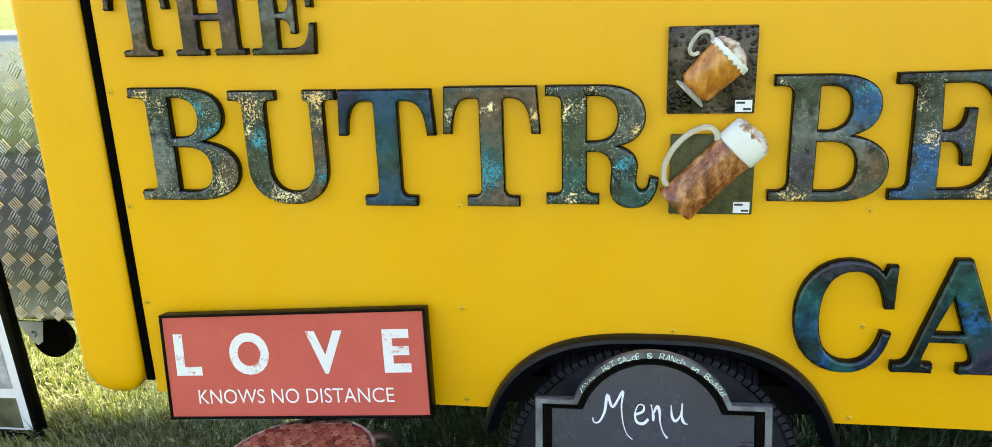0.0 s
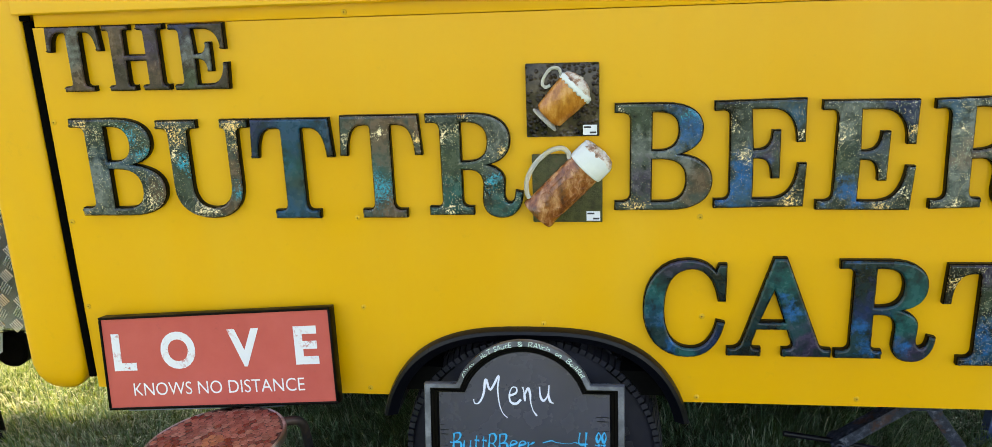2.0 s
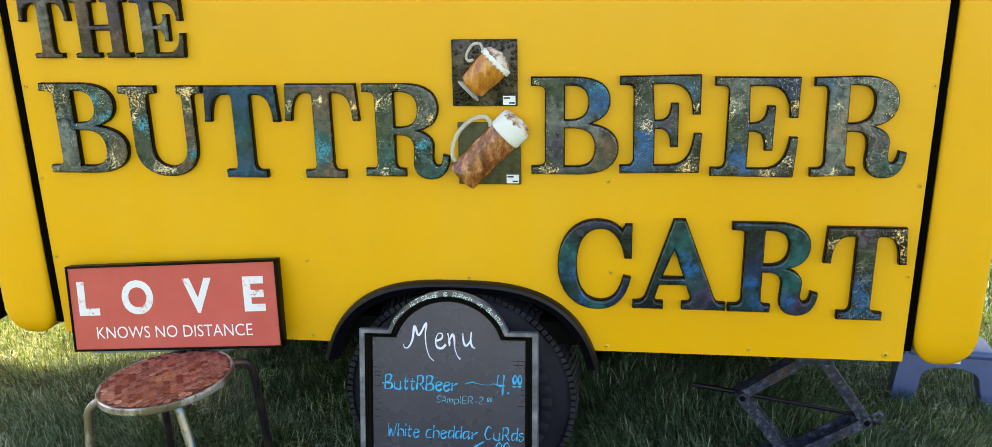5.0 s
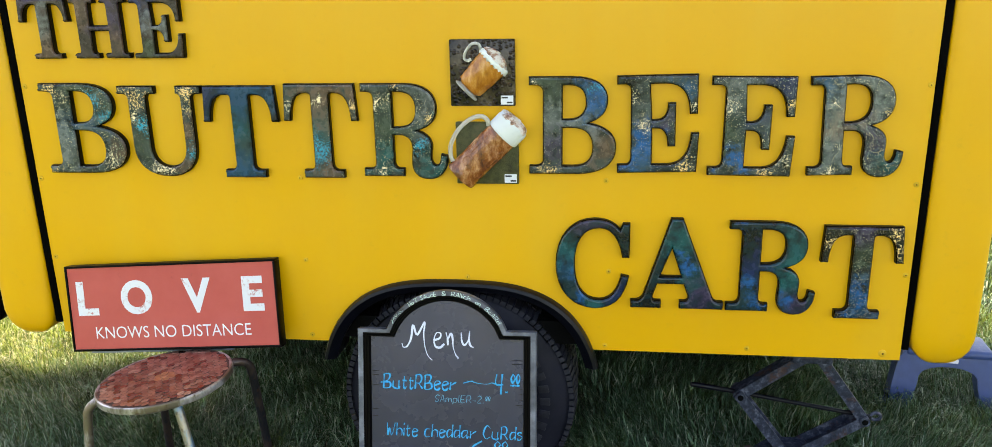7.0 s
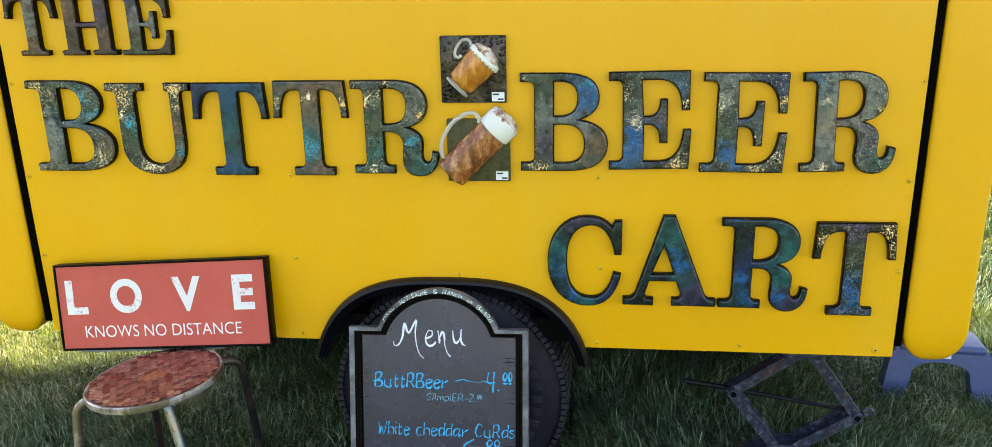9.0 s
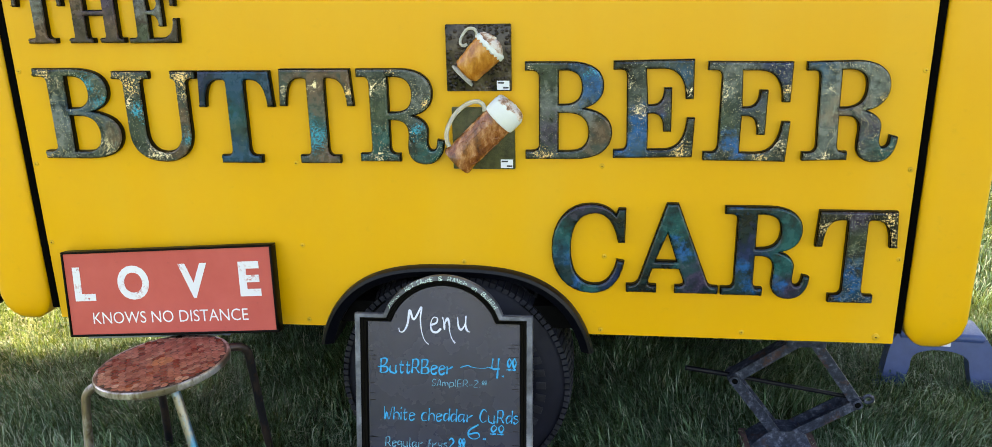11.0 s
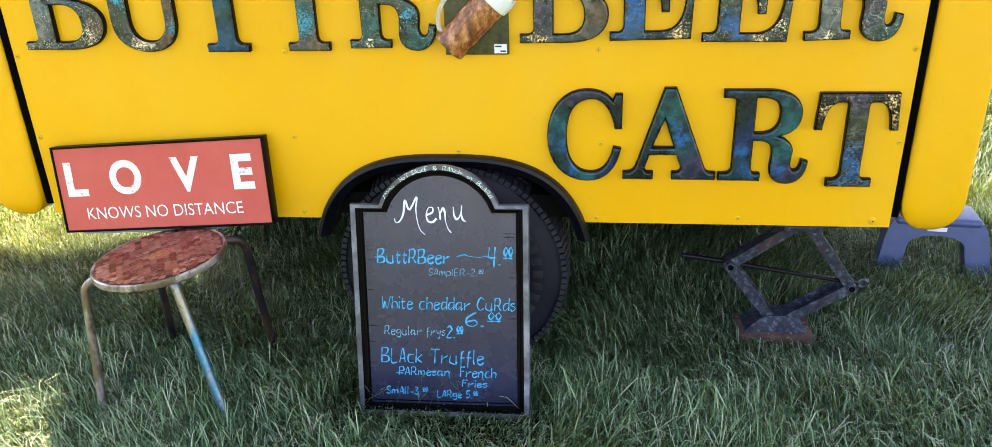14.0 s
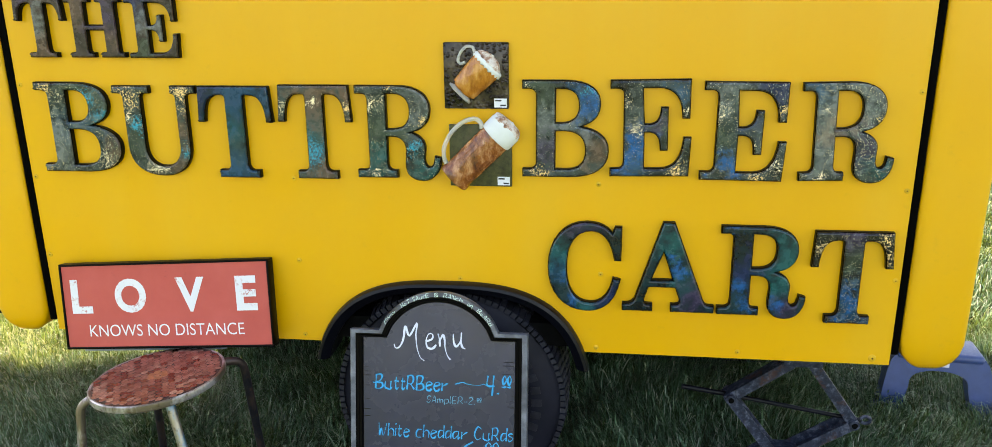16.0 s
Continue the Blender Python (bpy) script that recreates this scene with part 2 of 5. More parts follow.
CHALKBOARD, MOULDING = chalkboard(), board_frame()
CHALK_BLUE = plain("blue_chalk_marker", (0.0, 0.37, 0.70), 0.7, vary=0.12, scale=120, spec=0.1)
CHALK_PALE = plain("pale_blue_chalk", (0.10, 0.36, 0.52), 0.7, vary=0.2, scale=120, spec=0.1)
CHALK_WHITE = plain("white_chalk_marker", (0.70, 0.74, 0.88), 0.6, vary=0.06)
CHALK_GREEN = plain("pale_green_chalk", (0.55, 0.72, 0.64), 0.7, vary=0.15)


def tyre_rubber():
    k = Mat("worn_tyre_rubber", 0.6, spec=0.3)
    c = k.ramp(k.noise(16, 5, 0.65), (0.3, (0.006, 0.007, 0.011)), (0.7, (0.026, 0.028, 0.042)))
    return k.done(c, None, k.noise(120, 4), 0.001, 0.5)


TYRE = tyre_rubber()
TYRE_DARK = plain("tyre_sidewall", (0.011, 0.012, 0.022), 0.6, vary=0.4, scale=25, spec=0.2)
RIM_WHITE = plain("white_steel_rim", (0.6, 0.6, 0.58), 0.4, 0.2)


def rusty_steel():
    k = Mat("weathered_steel", 0.5, 0.2, spec=0.35)
    c = k.ramp(k.noise(62, 6, 0.72), (0.3, (0.006, 0.008, 0.014)), (0.52, (0.030, 0.040, 0.068)), (0.72, (0.17, 0.195, 0.26)))
    c = k.mix(k.ramp(k.noise(17, 6, 0.7), (0.57, 0.0), (0.66, 0.75)), c, (0.075, 0.030, 0.017))
    return k.done(c, None, k.noise(130, 5), 0.0012, 0.6)


def brick_red():
    k = Mat("red_brick", 0.85)
    c = k.ramp(k.noise(20, 6, 0.7), (0.3, (0.045, 0.026, 0.024)), (0.55, (0.13, 0.062, 0.054)), (0.8, (0.20, 0.13, 0.115)))
    return k.done(c, None, k.noise(140, 5), 0.003, 0.8)


RUST, BRICK = rusty_steel(), brick_red()
STEP_PLASTIC = plain("blue_grey_plastic", (0.034, 0.070, 0.200), 0.42, vary=0.12, scale=120, bump=0.0008)
PLATE = plain("bright_aluminium", (0.27, 0.31, 0.31), 0.22, 0.95, vary=0.08, scale=10)
PLATE_BAR = plain("polished_aluminium", (0.74, 0.77, 0.77), 0.30, 1.0, vary=0.05)


def grass_blades(name, stops):
    """Blades of grass, each of its own shade along the stops, a little light passing through them."""
    k = Mat(name, 0.40, spec=0.22)
    g = k.node("ShaderNodeNewGeometry")
    c = k.ramp(g.outputs["Random Per Island"], *stops)
    c = k.mix(k.ramp(k.noise(2.2, 3), (0.4, 0.0), (0.7, 0.22)), c, (0.09, 0.16, 0.055))
    tr = k.node("ShaderNodeBsdfTranslucent", Color=k.mix(0.55, c, (0.34, 0.42, 0.03)))
    mx = k.node("ShaderNodeMixShader", Fac=0.24)
    k.t.links.new(k.b.outputs[0], mx.inputs[1])
    k.t.links.new(tr.outputs[0], mx.inputs[2])
    k.t.links.new(mx.outputs[0], k.t.nodes["Material Output"].inputs[0])
    return k.done(c)


# Near-black ground: the shade among the blades is put into its colour.
def shaded_soil():
    k = Mat("shaded_lawn_ground", 0.95, spec=0.0)
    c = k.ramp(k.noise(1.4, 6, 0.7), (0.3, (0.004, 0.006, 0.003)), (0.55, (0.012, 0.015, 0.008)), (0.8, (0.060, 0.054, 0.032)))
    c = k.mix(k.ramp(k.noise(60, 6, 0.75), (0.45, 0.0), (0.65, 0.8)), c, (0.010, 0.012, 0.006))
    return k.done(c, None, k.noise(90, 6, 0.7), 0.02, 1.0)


# Lawn lightened in colour so that it bounces more sun onto the cart.
def bright_lawn():
    k = Mat("bright_lawn", 0.9, spec=0.05)
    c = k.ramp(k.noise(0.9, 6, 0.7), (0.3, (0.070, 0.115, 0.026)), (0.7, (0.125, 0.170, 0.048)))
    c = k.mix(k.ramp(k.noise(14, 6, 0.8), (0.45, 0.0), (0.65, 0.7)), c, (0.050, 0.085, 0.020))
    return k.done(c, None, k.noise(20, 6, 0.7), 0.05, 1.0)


SHADED_SOIL, BRIGHT_LAWN = shaded_soil(), bright_lawn()
# The near-black stop puts the dark gaps between blades into their colour.
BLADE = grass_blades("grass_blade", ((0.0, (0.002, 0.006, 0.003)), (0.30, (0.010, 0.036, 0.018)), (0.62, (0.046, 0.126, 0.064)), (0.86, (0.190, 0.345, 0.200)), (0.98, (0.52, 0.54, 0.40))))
# Straw tones, also brightened in colour to stand in for sunlight.
BLADE_DRY_SUN = grass_blades("dry_sunlit_grass_blade", ((0.0, (0.010, 0.024, 0.006)), (0.25, (0.075, 0.150, 0.040)), (0.5, (0.20, 0.31, 0.085)), (0.75, (0.46, 0.48, 0.24)), (1.0, (0.74, 0.70, 0.52))))
BLADE_PALE = grass_blades("pale_grass_blade", ((0.0, (0.05, 0.13, 0.06)), (0.5, (0.19, 0.35, 0.19)), (1.0, (0.50, 0.60, 0.42))))


# ---------------------------------------------------------------- mesh helpers
def part(name, bm, material, parent=None, label="", smooth=True, m=None):
    """Links a bmesh, or a finished mesh, as one object under a thing or a part."""
    if isinstance(bm, bpy.types.Mesh):
        data = bm
    else:
        bmesh.ops.recalc_face_normals(bm, faces=bm.faces)
        data = bpy.data.meshes.new(name)
        bm.to_mesh(data)
        bm.free()
        if smooth:
            data.polygons.foreach_set("use_smooth", [True] * len(data.polygons))
            data.set_sharp_from_angle(angle=radians(38))
    if not data.materials:
        data.materials.append(material)
    ob = new(name, data)
    if parent is not None:
        ob.parent = parent
    if m is not None:
        ob.matrix_basis = m
    if label:
        ob["label"] = label
    return ob


def empty(name, m, label, category, group="", kind=""):
    ob = new(name)
    ob.matrix_basis = m
    return tagged(ob, label, category, group, kind)


def box(bm, lo, hi, m=None, bevel=0.0, seg=2):
    """A box from corner to corner, with rounded edges."""
    lo, hi = Vector(lo), Vector(hi)
    made = bmesh.ops.create_cube(bm, size=1.0)["verts"]
    mm = Matrix.LocRotScale((lo + hi) / 2, None, hi - lo)
    if m is not None:
        mm = m @ mm
    bmesh.ops.transform(bm, matrix=mm, verts=made)
    if bevel:
        edges = list({e for v in made for e in v.link_edges})
        bmesh.ops.bevel(bm, geom=edges, offset=bevel, segments=seg, affect="EDGES", profile=0.5)
    return bm


def prism(bm, outline, y0, y1, bevel=0.0, m=None):
    """A flat shape given in x and z, from depth y0 to y1; its edges may be rounded."""
    vs = [bm.verts.new((x, y0, z)) for x, z in outline]
    face = bm.faces.new(vs)
    got = bmesh.ops.extrude_face_region(bm, geom=[face])["geom"]
    back = [g for g in got if isinstance(g, bmesh.types.BMVert)]
    for v in back:
        v.co.y = y1
    if bevel:
        front = [e for e in bm.edges if all(v in vs for v in e.verts)]
        bmesh.ops.bevel(bm, geom=front, offset=bevel, segments=2, affect="EDGES", profile=0.5)
    if m is not None:
        bmesh.ops.transform(bm, matrix=m, verts=bm.verts)
    return bm


def loft(bm, rings, closed=True, caps=True):
    """Skins a row of rings of points."""
    rows = [[bm.verts.new(p) for p in r] for r in rings]
    n = len(rows[0])
    for a, b in zip(rows, rows[1:]):
        for i in range(n if closed else n - 1):
            j = (i + 1) % n
            bm.faces.new((a[i], a[j], b[j], b[i]))
    if caps and closed:
        for r in (rows[0], rows[-1]):
            bm.faces.new(r)
    return bm


def tube(bm, points, radius, sides=12, flat=1.0, close=False):
    """A round bar along a line of points."""
    pts = [Vector(p) for p in points]
    rings = []
    up = None
    for i, p in enumerate(pts):
        if close:
            d = (pts[(i + 1) % len(pts)] - pts[i - 1]).normalized()
        else:
            d = (pts[min(i + 1, len(pts) - 1)] - pts[max(i - 1, 0)]).normalized()
        if up is None:
            up = d.orthogonal().normalized()
        up = (up - d * up.dot(d)).normalized()
        side = d.cross(up)
        r = radius(i / (len(pts) - 1)) if callable(radius) else radius
        rings.append([p + (up * math.cos(a) + side * math.sin(a) * flat) * r for a in (2 * math.pi * k / sides for k in range(sides))])
    if close:
        rings.append(rings[0])
    return loft(bm, rings, caps=not close)


def lathe(bm, profile, sides=48, m=None):
    """Turns a profile of (radius, height) about the z axis."""
    rings = [[(r * math.cos(2 * math.pi * k / sides), r * math.sin(2 * math.pi * k / sides), z) for k in range(sides)] for r, z in profile]
    first = len(bm.verts)
    loft(bm, rings)
    if m is not None:
        bm.verts.ensure_lookup_table()
        bmesh.ops.transform(bm, matrix=m, verts=bm.verts[first:])
    return bm


def smooth_line(points, steps=8):
    """A soft line through the points."""
    p = [Vector(q) for q in points]
    p = [2 * p[0] - p[1]] + p + [2 * p[-1] - p[-2]]
    out = []
    for i in range(1, len(p) - 2):
        for k in range(steps):
            t = k / steps
            out.append(0.5 * (2 * p[i] + (p[i + 1] - p[i - 1]) * t + (2 * p[i - 1] - 5 * p[i] + 4 * p[i + 1] - p[i + 2]) * t * t
                              + (3 * p[i] - p[i - 1] - 3 * p[i + 1] + p[i + 2]) * t ** 3))
    return out + [p[-2]]


def baked(curve_ob, name):
    """The mesh of a curve or text object, which is then removed."""
    graph = bpy.context.evaluated_depsgraph_get()
    graph.update()
    data = bpy.data.meshes.new_from_object(curve_ob.evaluated_get(graph))
    data.name = name
    cu = curve_ob.data
    bpy.data.objects.remove(curve_ob)
    bpy.data.curves.remove(cu)
    data.materials.clear()
    return data


# ---------------------------------------------------------------- big sign letters
# Outlines of the cut-out serif capitals on a cap height of 100: lines and curves, holes after them.
GLYPH = {
    "B": "M 0 100 L 42 100 C 70 100 79 89 79 76 C 79 65 73 57 60 53 C 78 50 88 41 88 28 C 88 10 74 0 48 0 L 0 0 L 0 9 L 6 9 C 11 9 14 11 14 16 L 14 84 C 14 89 11 91 6 91 L 0 91 Z "
         "M 34 91 L 40 91 C 51 91 57 86 57 74 C 57 63 51 57 40 57 L 34 57 Z M 34 48 L 43 48 C 58 48 64 40 64 28 C 64 15 58 9 45 9 L 34 9 Z",
    "U": "M 0 100 L 41 100 L 41 91 L 37 91 C 33 91 31 89 31 85 L 31 32 C 31 17 38 9 49 9 C 61 9 69 17 69 32 L 69 85 C 69 89 67 91 64 91 L 64 100 L 92 100 L 92 91 L 88 91 C 83 91 81 89 81 85 "
         "L 81 32 C 81 10 69 -3 48 -3 C 24 -3 11 10 11 32 L 11 85 C 11 89 9 91 5 91 L 0 91 Z",
    "T": "M 2 100 L 82 100 L 85 61 L 77 61 C 76 79 72 90 60 90 L 57 90 C 54 90 53 89 53 86 L 53 16 C 53 12 55 9 59 9 L 66 9 L 66 0 L 19 0 L 19 9 L 26 9 C 30 9 32 12 32 16 "
         "L 32 86 C 32 89 31 90 28 90 L 25 90 C 13 90 9 79 8 61 L 0 61 Z",
    "R": "M 0 100 L 48 100 C 74 100 86 89 86 74 C 86 61 78 53 64 50 C 74 47 80 41 80 33 L 79 21 C 79 15 82 12 85 13 C 89 14 89 20 90 25 L 98 23 C 98 8 90 -3 76 -3 C 62 -3 55 5 56 17 "
         "L 57 30 C 57 40 52 45 42 45 L 36 45 L 36 16 C 36 12 38 9 42 9 L 47 9 L 47 0 L 0 0 L 0 9 L 8 9 C 12 9 14 12 14 16 L 14 84 C 14 88 12 91 8 91 L 0 91 Z "
         "M 36 91 L 42 91 C 56 91 62 85 62 73 C 62 61 56 54 42 54 L 36 54 Z",
    "E": "M 0 100 L 82 100 L 82 60 L 74 60 C 74 79 66 91 50 91 L 34 91 L 36 55 L 40 55 C 48 55 52 60 52 72 L 60 72 L 60 27 L 52 27 C 52 40 48 46 40 46 L 36 46 L 36 9 L 52 9 "
         "C 68 9 74 20 76 41 L 84 41 L 82 0 L 0 0 L 0 9 L 8 9 C 12 9 14 12 14 16 L 14 84 C 14 88 12 91 8 91 L 0 91 Z",
    "C": "M 91 98 L 91 58 L 82 58 C 78 80 68 92 54 92 C 34 92 24 76 24 50 C 24 24 34 8 54 8 C 68 8 77 18 81 38 L 91 36 C 86 10 72 -3 50 -3 C 20 -3 0 18 0 50 C 0 82 20 103 48 103 "
         "C 62 103 72 99 79 91 L 82 98 Z",
    "A": "M 42 102 L 55 102 L 90 14 C 92 10 94 9 98 9 L 102 9 L 102 0 L 54 0 L 54 9 L 58 9 C 63 9 64 11 63 15 L 58 28 L 29 28 L 25 15 C 24 11 25 9 29 9 L 34 9 L 34 0 L 0 0 L 0 9 L 4 9 "
         "C 9 9 12 11 14 16 Z M 32 37 L 55 37 L 44 68 Z",
    "H": "M 0 100 L 40 100 L 40 91 L 35 91 C 32 91 31 90 31 86 L 31 55 L 60 55 L 60 86 C 60 90 59 91 56 91 L 51 91 L 51 100 L 91 100 L 91 91 L 86 91 C 83 91 82 90 82 86 L 82 14 C 82 10 83 9 86 9 "
         "L 91 9 L 91 0 L 51 0 L 51 9 L 56 9 C 59 9 60 10 60 14 L 60 45 L 31 45 L 31 14 C 31 10 32 9 35 9 L 40 9 L 40 0 L 0 0 L 0 9 L 5 9 C 8 9 9 10 9 14 L 9 86 C 9 90 8 91 5 91 L 0 91 Z",
}


def letter_mesh(spans, kx, kz, thick, rim, inset, name):
    """A solid letter from its outlines, standing in x and z, with rounded front edges."""
    cu = bpy.data.curves.new("letter", "CURVE")
    cu.dimensions, cu.fill_mode = "2D", "BOTH"
    cu.extrude, cu.bevel_depth, cu.bevel_resolution, cu.offset, cu.resolution_u = thick - rim, rim, 4, -inset, 8
    for run in spans:
        sp = cu.splines.new("BEZIER")
        sp.bezier_points.add(len(run) - 1)
        sp.use_cyclic_u = True
        n = len(run)
        at = [Vector((p[-1][0] * kx, p[-1][1] * kz, 0)) for _, p in run]
        for i in range(n):
            b = sp.bezier_points[i]
            b.handle_left_type = b.handle_right_type = "FREE"
            b.co = at[i]
            kind, p = run[i]
            b.handle_left = Vector((p[1][0] * kx, p[1][1] * kz, 0)) if kind == "C" else at[i].lerp(at[i - 1], 0.33)
            kind, p = run[(i + 1) % n]
            b.handle_right = Vector((p[0][0] * kx, p[0][1] * kz, 0)) if kind == "C" else at[i].lerp(at[(i + 1) % n], 0.33)
    data = baked(new("letter", cu), name)
    data.transform(Matrix.Rotation(radians(90), 4, "X"))
    data.polygons.foreach_set("use_smooth", [True] * len(data.polygons))
    data.set_sharp_from_angle(angle=radians(50))
    return data


def sign_letter(ch, x0, x1, z0, z1, material, label, tilt=0.0):
    """One thick letter, dark round its edge and glazed on its raised face, fixed to the cart's side."""
    spans = []
    for run in GLYPH[ch].split("M ")[1:]:
        tok, pts, i = ("L " + run).split(), [], 0
        while i < len(tok):
            if tok[i] == "L":
                pts.append(("L", [(float(tok[i + 1]), float(tok[i + 2]))]))
                i += 3
            elif tok[i] == "C":
                v = [float(q) for q in tok[i + 1:i + 7]]
                pts.append(("C", [(v[0], v[1]), (v[2], v[3]), (v[4], v[5])]))
                i += 7
            else:
                i += 1
        spans.append(pts)
    xs = [p[-1][0] for run in spans for _, p in run]
    kx, kz = (x1 - x0) / max(xs), (z1 - z0) / 100
    round_over = 0.0050 if z1 - z0 > 0.2 else 0.0034
    ob = empty("sign_letter", pose(x0, -0.0108, z0, 0, tilt, 0), label, "letter", "cut-out letters on the cart side")
    part("letter_body", letter_mesh(spans, kx, kz, 0.0076, 0.0010, 0.0013, "letter_body"), GLAZE_RIM, ob, m=pose(0, 0.0028, 0))
    part("glazed_face", letter_mesh(spans, kx, kz, 0.0056, round_over, round_over + 0.0022, "glazed_face"), material, ob, m=pose(0, -0.0057, 0))
    return ob


# ---------------------------------------------------------------- ground
def ground_sheet():
    bm = bmesh.new()
    n = 24
    edge = [-900, -120, -30, -8] + [-5 + 10 * i / n for i in range(n + 1)] + [8, 30, 120, 900]
    grid = [[bm.verts.new((x, y, 0.0 if abs(x) > 6 or abs(y) > 6 else 0.012 * noise.noise((x * 1.3, y * 1.3, 3)))) for x in edge] for y in edge]
    for a, b in zip(grid, grid[1:]):
        for i in range(len(edge) - 1):
            bm.faces.new((a[i], a[i + 1], b[i + 1], b[i]))
    # shade-dark colour round the cart, the brighter lawn colour everywhere else
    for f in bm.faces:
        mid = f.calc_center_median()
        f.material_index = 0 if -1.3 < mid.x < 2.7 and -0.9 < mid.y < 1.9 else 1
    ob = part("ground", bm, SHADED_SOIL)
    ob.data.materials.append(BRIGHT_LAWN)
    return tagged(ob, "mown lawn ground under and around the cart", "ground", kind="structure")


ground_sheet()


def grass(name, x0, x1, y0, y1, count, tall, wide, label, seed, material=None):
    """Single bent blades over a stretch of lawn, thinner and thicker in clumps."""
    r = np.random.default_rng(seed)
    x, y = r.uniform(x0, x1, count) + r.normal(0, 0.16, count), r.uniform(y0, y1, count) + r.normal(0, 0.16, count)
    clump = 0.5 + 0.5 * np.sin(x * 9.1 + 2 * np.sin(y * 5.3)) * np.sin(y * 8.3 + 2 * np.sin(x * 4.1))
    h = tall * r.uniform(0.45, 1.15, count) * (0.7 + 0.45 * clump)
    comb = 2.2 * np.sin(x * 1.7 + 1.3 * np.sin(y * 2.3)) + 1.6 * np.sin(y * 2.9 + x)
    a = comb + r.normal(0, 1.1, count)
    flat = np.where((x > 0.0) & (x < 0.60) & (y > -0.40) & (y < -0.17), 0.28, 1.0)    # trodden in front of the board
    flat = np.where((x > 1.04) & (x < 1.46) & (y > -0.04) & (y < 0.34), 0.62, flat)
    h = h * flat
    bend = h * r.uniform(0.25, 1.15, count)
    w = wide * r.uniform(0.6, 1.3, count)
    turn = a + r.normal(1.57, 0.5, count)
    sx, sy = np.cos(turn) * w / 2, np.sin(turn) * w / 2
    dx, dy = np.cos(a), np.sin(a)
    lift = np.sqrt(np.maximum(h ** 2 - (bend * 0.75) ** 2, (0.35 * h) ** 2))
    v = np.zeros((count, 7, 3), np.float32)
    for i, (f, up, k) in enumerate(((0.0, -0.06, 1.0), (0.22, 0.55, 0.95), (0.60, 0.92, 0.6))):
        for s, j in ((-1, 2 * i), (1, 2 * i + 1)):
            v[:, j, 0], v[:, j, 1], v[:, j, 2] = x + dx * bend * f + s * sx * k, y + dy * bend * f + s * sy * k, lift * up
    v[:, 6, 0], v[:, 6, 1], v[:, 6, 2] = x + dx * bend, y + dy * bend, lift * (1.0 - 0.15 * r.uniform(0, 1, count))
    base = (np.arange(count) * 7)[:, None]
    loops = np.concatenate([base + np.array([[0, 1, 3, 2]]), base + np.array([[2, 3, 5, 4]]), base + np.array([[4, 5, 6]])], axis=1).ravel()
    sizes = np.tile([4, 4, 3], count)
    starts = np.concatenate([[0], np.cumsum(sizes)[:-1]])
    data = bpy.data.meshes.new(name)
    data.vertices.add(count * 7)
    data.vertices.foreach_set("co", v.ravel())
    data.loops.add(len(loops))
    data.loops.foreach_set("vertex_index", loops.astype(np.int32))
    data.polygons.add(len(sizes))
    data.polygons.foreach_set("loop_start", starts.astype(np.int32))
    data.polygons.foreach_set("loop_total", sizes.astype(np.int32))
    data.update(calc_edges=True)
    data.validate()
    return tagged(part(name, data, material or BLADE), label, "grass", kind="stuff")


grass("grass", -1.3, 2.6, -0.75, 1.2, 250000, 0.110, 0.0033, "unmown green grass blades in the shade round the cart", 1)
grass("grass", -1.0, 2.4, -0.80, -0.18, 9500, 0.15, 0.0036, "longer pale grass blades lying over the lawn", 11, BLADE_PALE)
grass("grass", -1.0, 2.4, -0.15, 0.6, 2000, 0.13, 0.0034, "few longer pale grass blades under the cart", 13, BLADE_PALE)
grass("grass", -3.4, -1.25, -0.6, 3.0, 95000, 0.062, 0.0042, "dry sunlit grass beside the nose of the cart", 2, BLADE_DRY_SUN)
grass("grass", -1.5, -0.7, -0.85, -0.34, 6000, 0.070, 0.0038, "dry sunlit grass in front of the cart's nose", 14, BLADE_DRY_SUN)
grass("grass", 1.7, 5.2, 1.25, 4.5, 80000, 0.070, 0.0048, "green sunlit grass behind the cart", 3)
grass("grass", -5.0, 6.0, -4.5, 5.0, 70000, 0.075, 0.007, "thin lawn grass all round the cart", 12, BLADE_DRY_SUN)
grass("grass", -9.0, -1.5, 3.0, 10.0, 45000, 0.08, 0.012, "sunlit lawn grass farther off", 4, BLADE_DRY_SUN)

# ---------------------------------------------------------------- the cart
PX0, PX1, PZ0, PZ1 = -0.845, 1.452, 0.485, 1.412       # side panel
AX, AZ, AR, AH = 0.310, 0.250, 0.389, 0.4245            # wheel arch: centre, half width and height
cart = empty("food_cart", pose(0, 0, 0), "yellow painted trailer cart with black trim standing on grass", "trailer")


def arch_line(out, z_end, n=44):
    """Points of the flat-topped wheel arch, set out or in, from its left foot to its right foot."""
    a, h, p = AR + out, AH + out, 2.85
    c = ((z_end - AZ) / h) ** (p / 2)
    a0 = math.asin(min(1.0, c))
    pts = []
    for k in range(n + 1):
        q = a0 + (math.pi - 2 * a0) * k / n
        pts.append((AX - a * math.copysign(abs(math.cos(q)) ** (2 / p), math.cos(q)), AZ + h * abs(math.sin(q)) ** (2 / p)))
    return pts


bm = bmesh.new()
prism(bm, [(PX0, PZ1), (PX0, PZ0)] + arch_line(-0.012, PZ0) + [(PX1, PZ0), (PX1, PZ1)], 0.0, 0.014, 0.0)
part("side_panel", bm, YELLOW, cart, smooth=False)
bm = bmesh.new()
box(bm, (PX0 + 0.004, 0.003, PZ1 + 0.0015), (PX1 - 0.004, 0.014, 1.47), bevel=0.001)
part("upper_strip", bm, YELLOW, cart)
bm = bmesh.new()
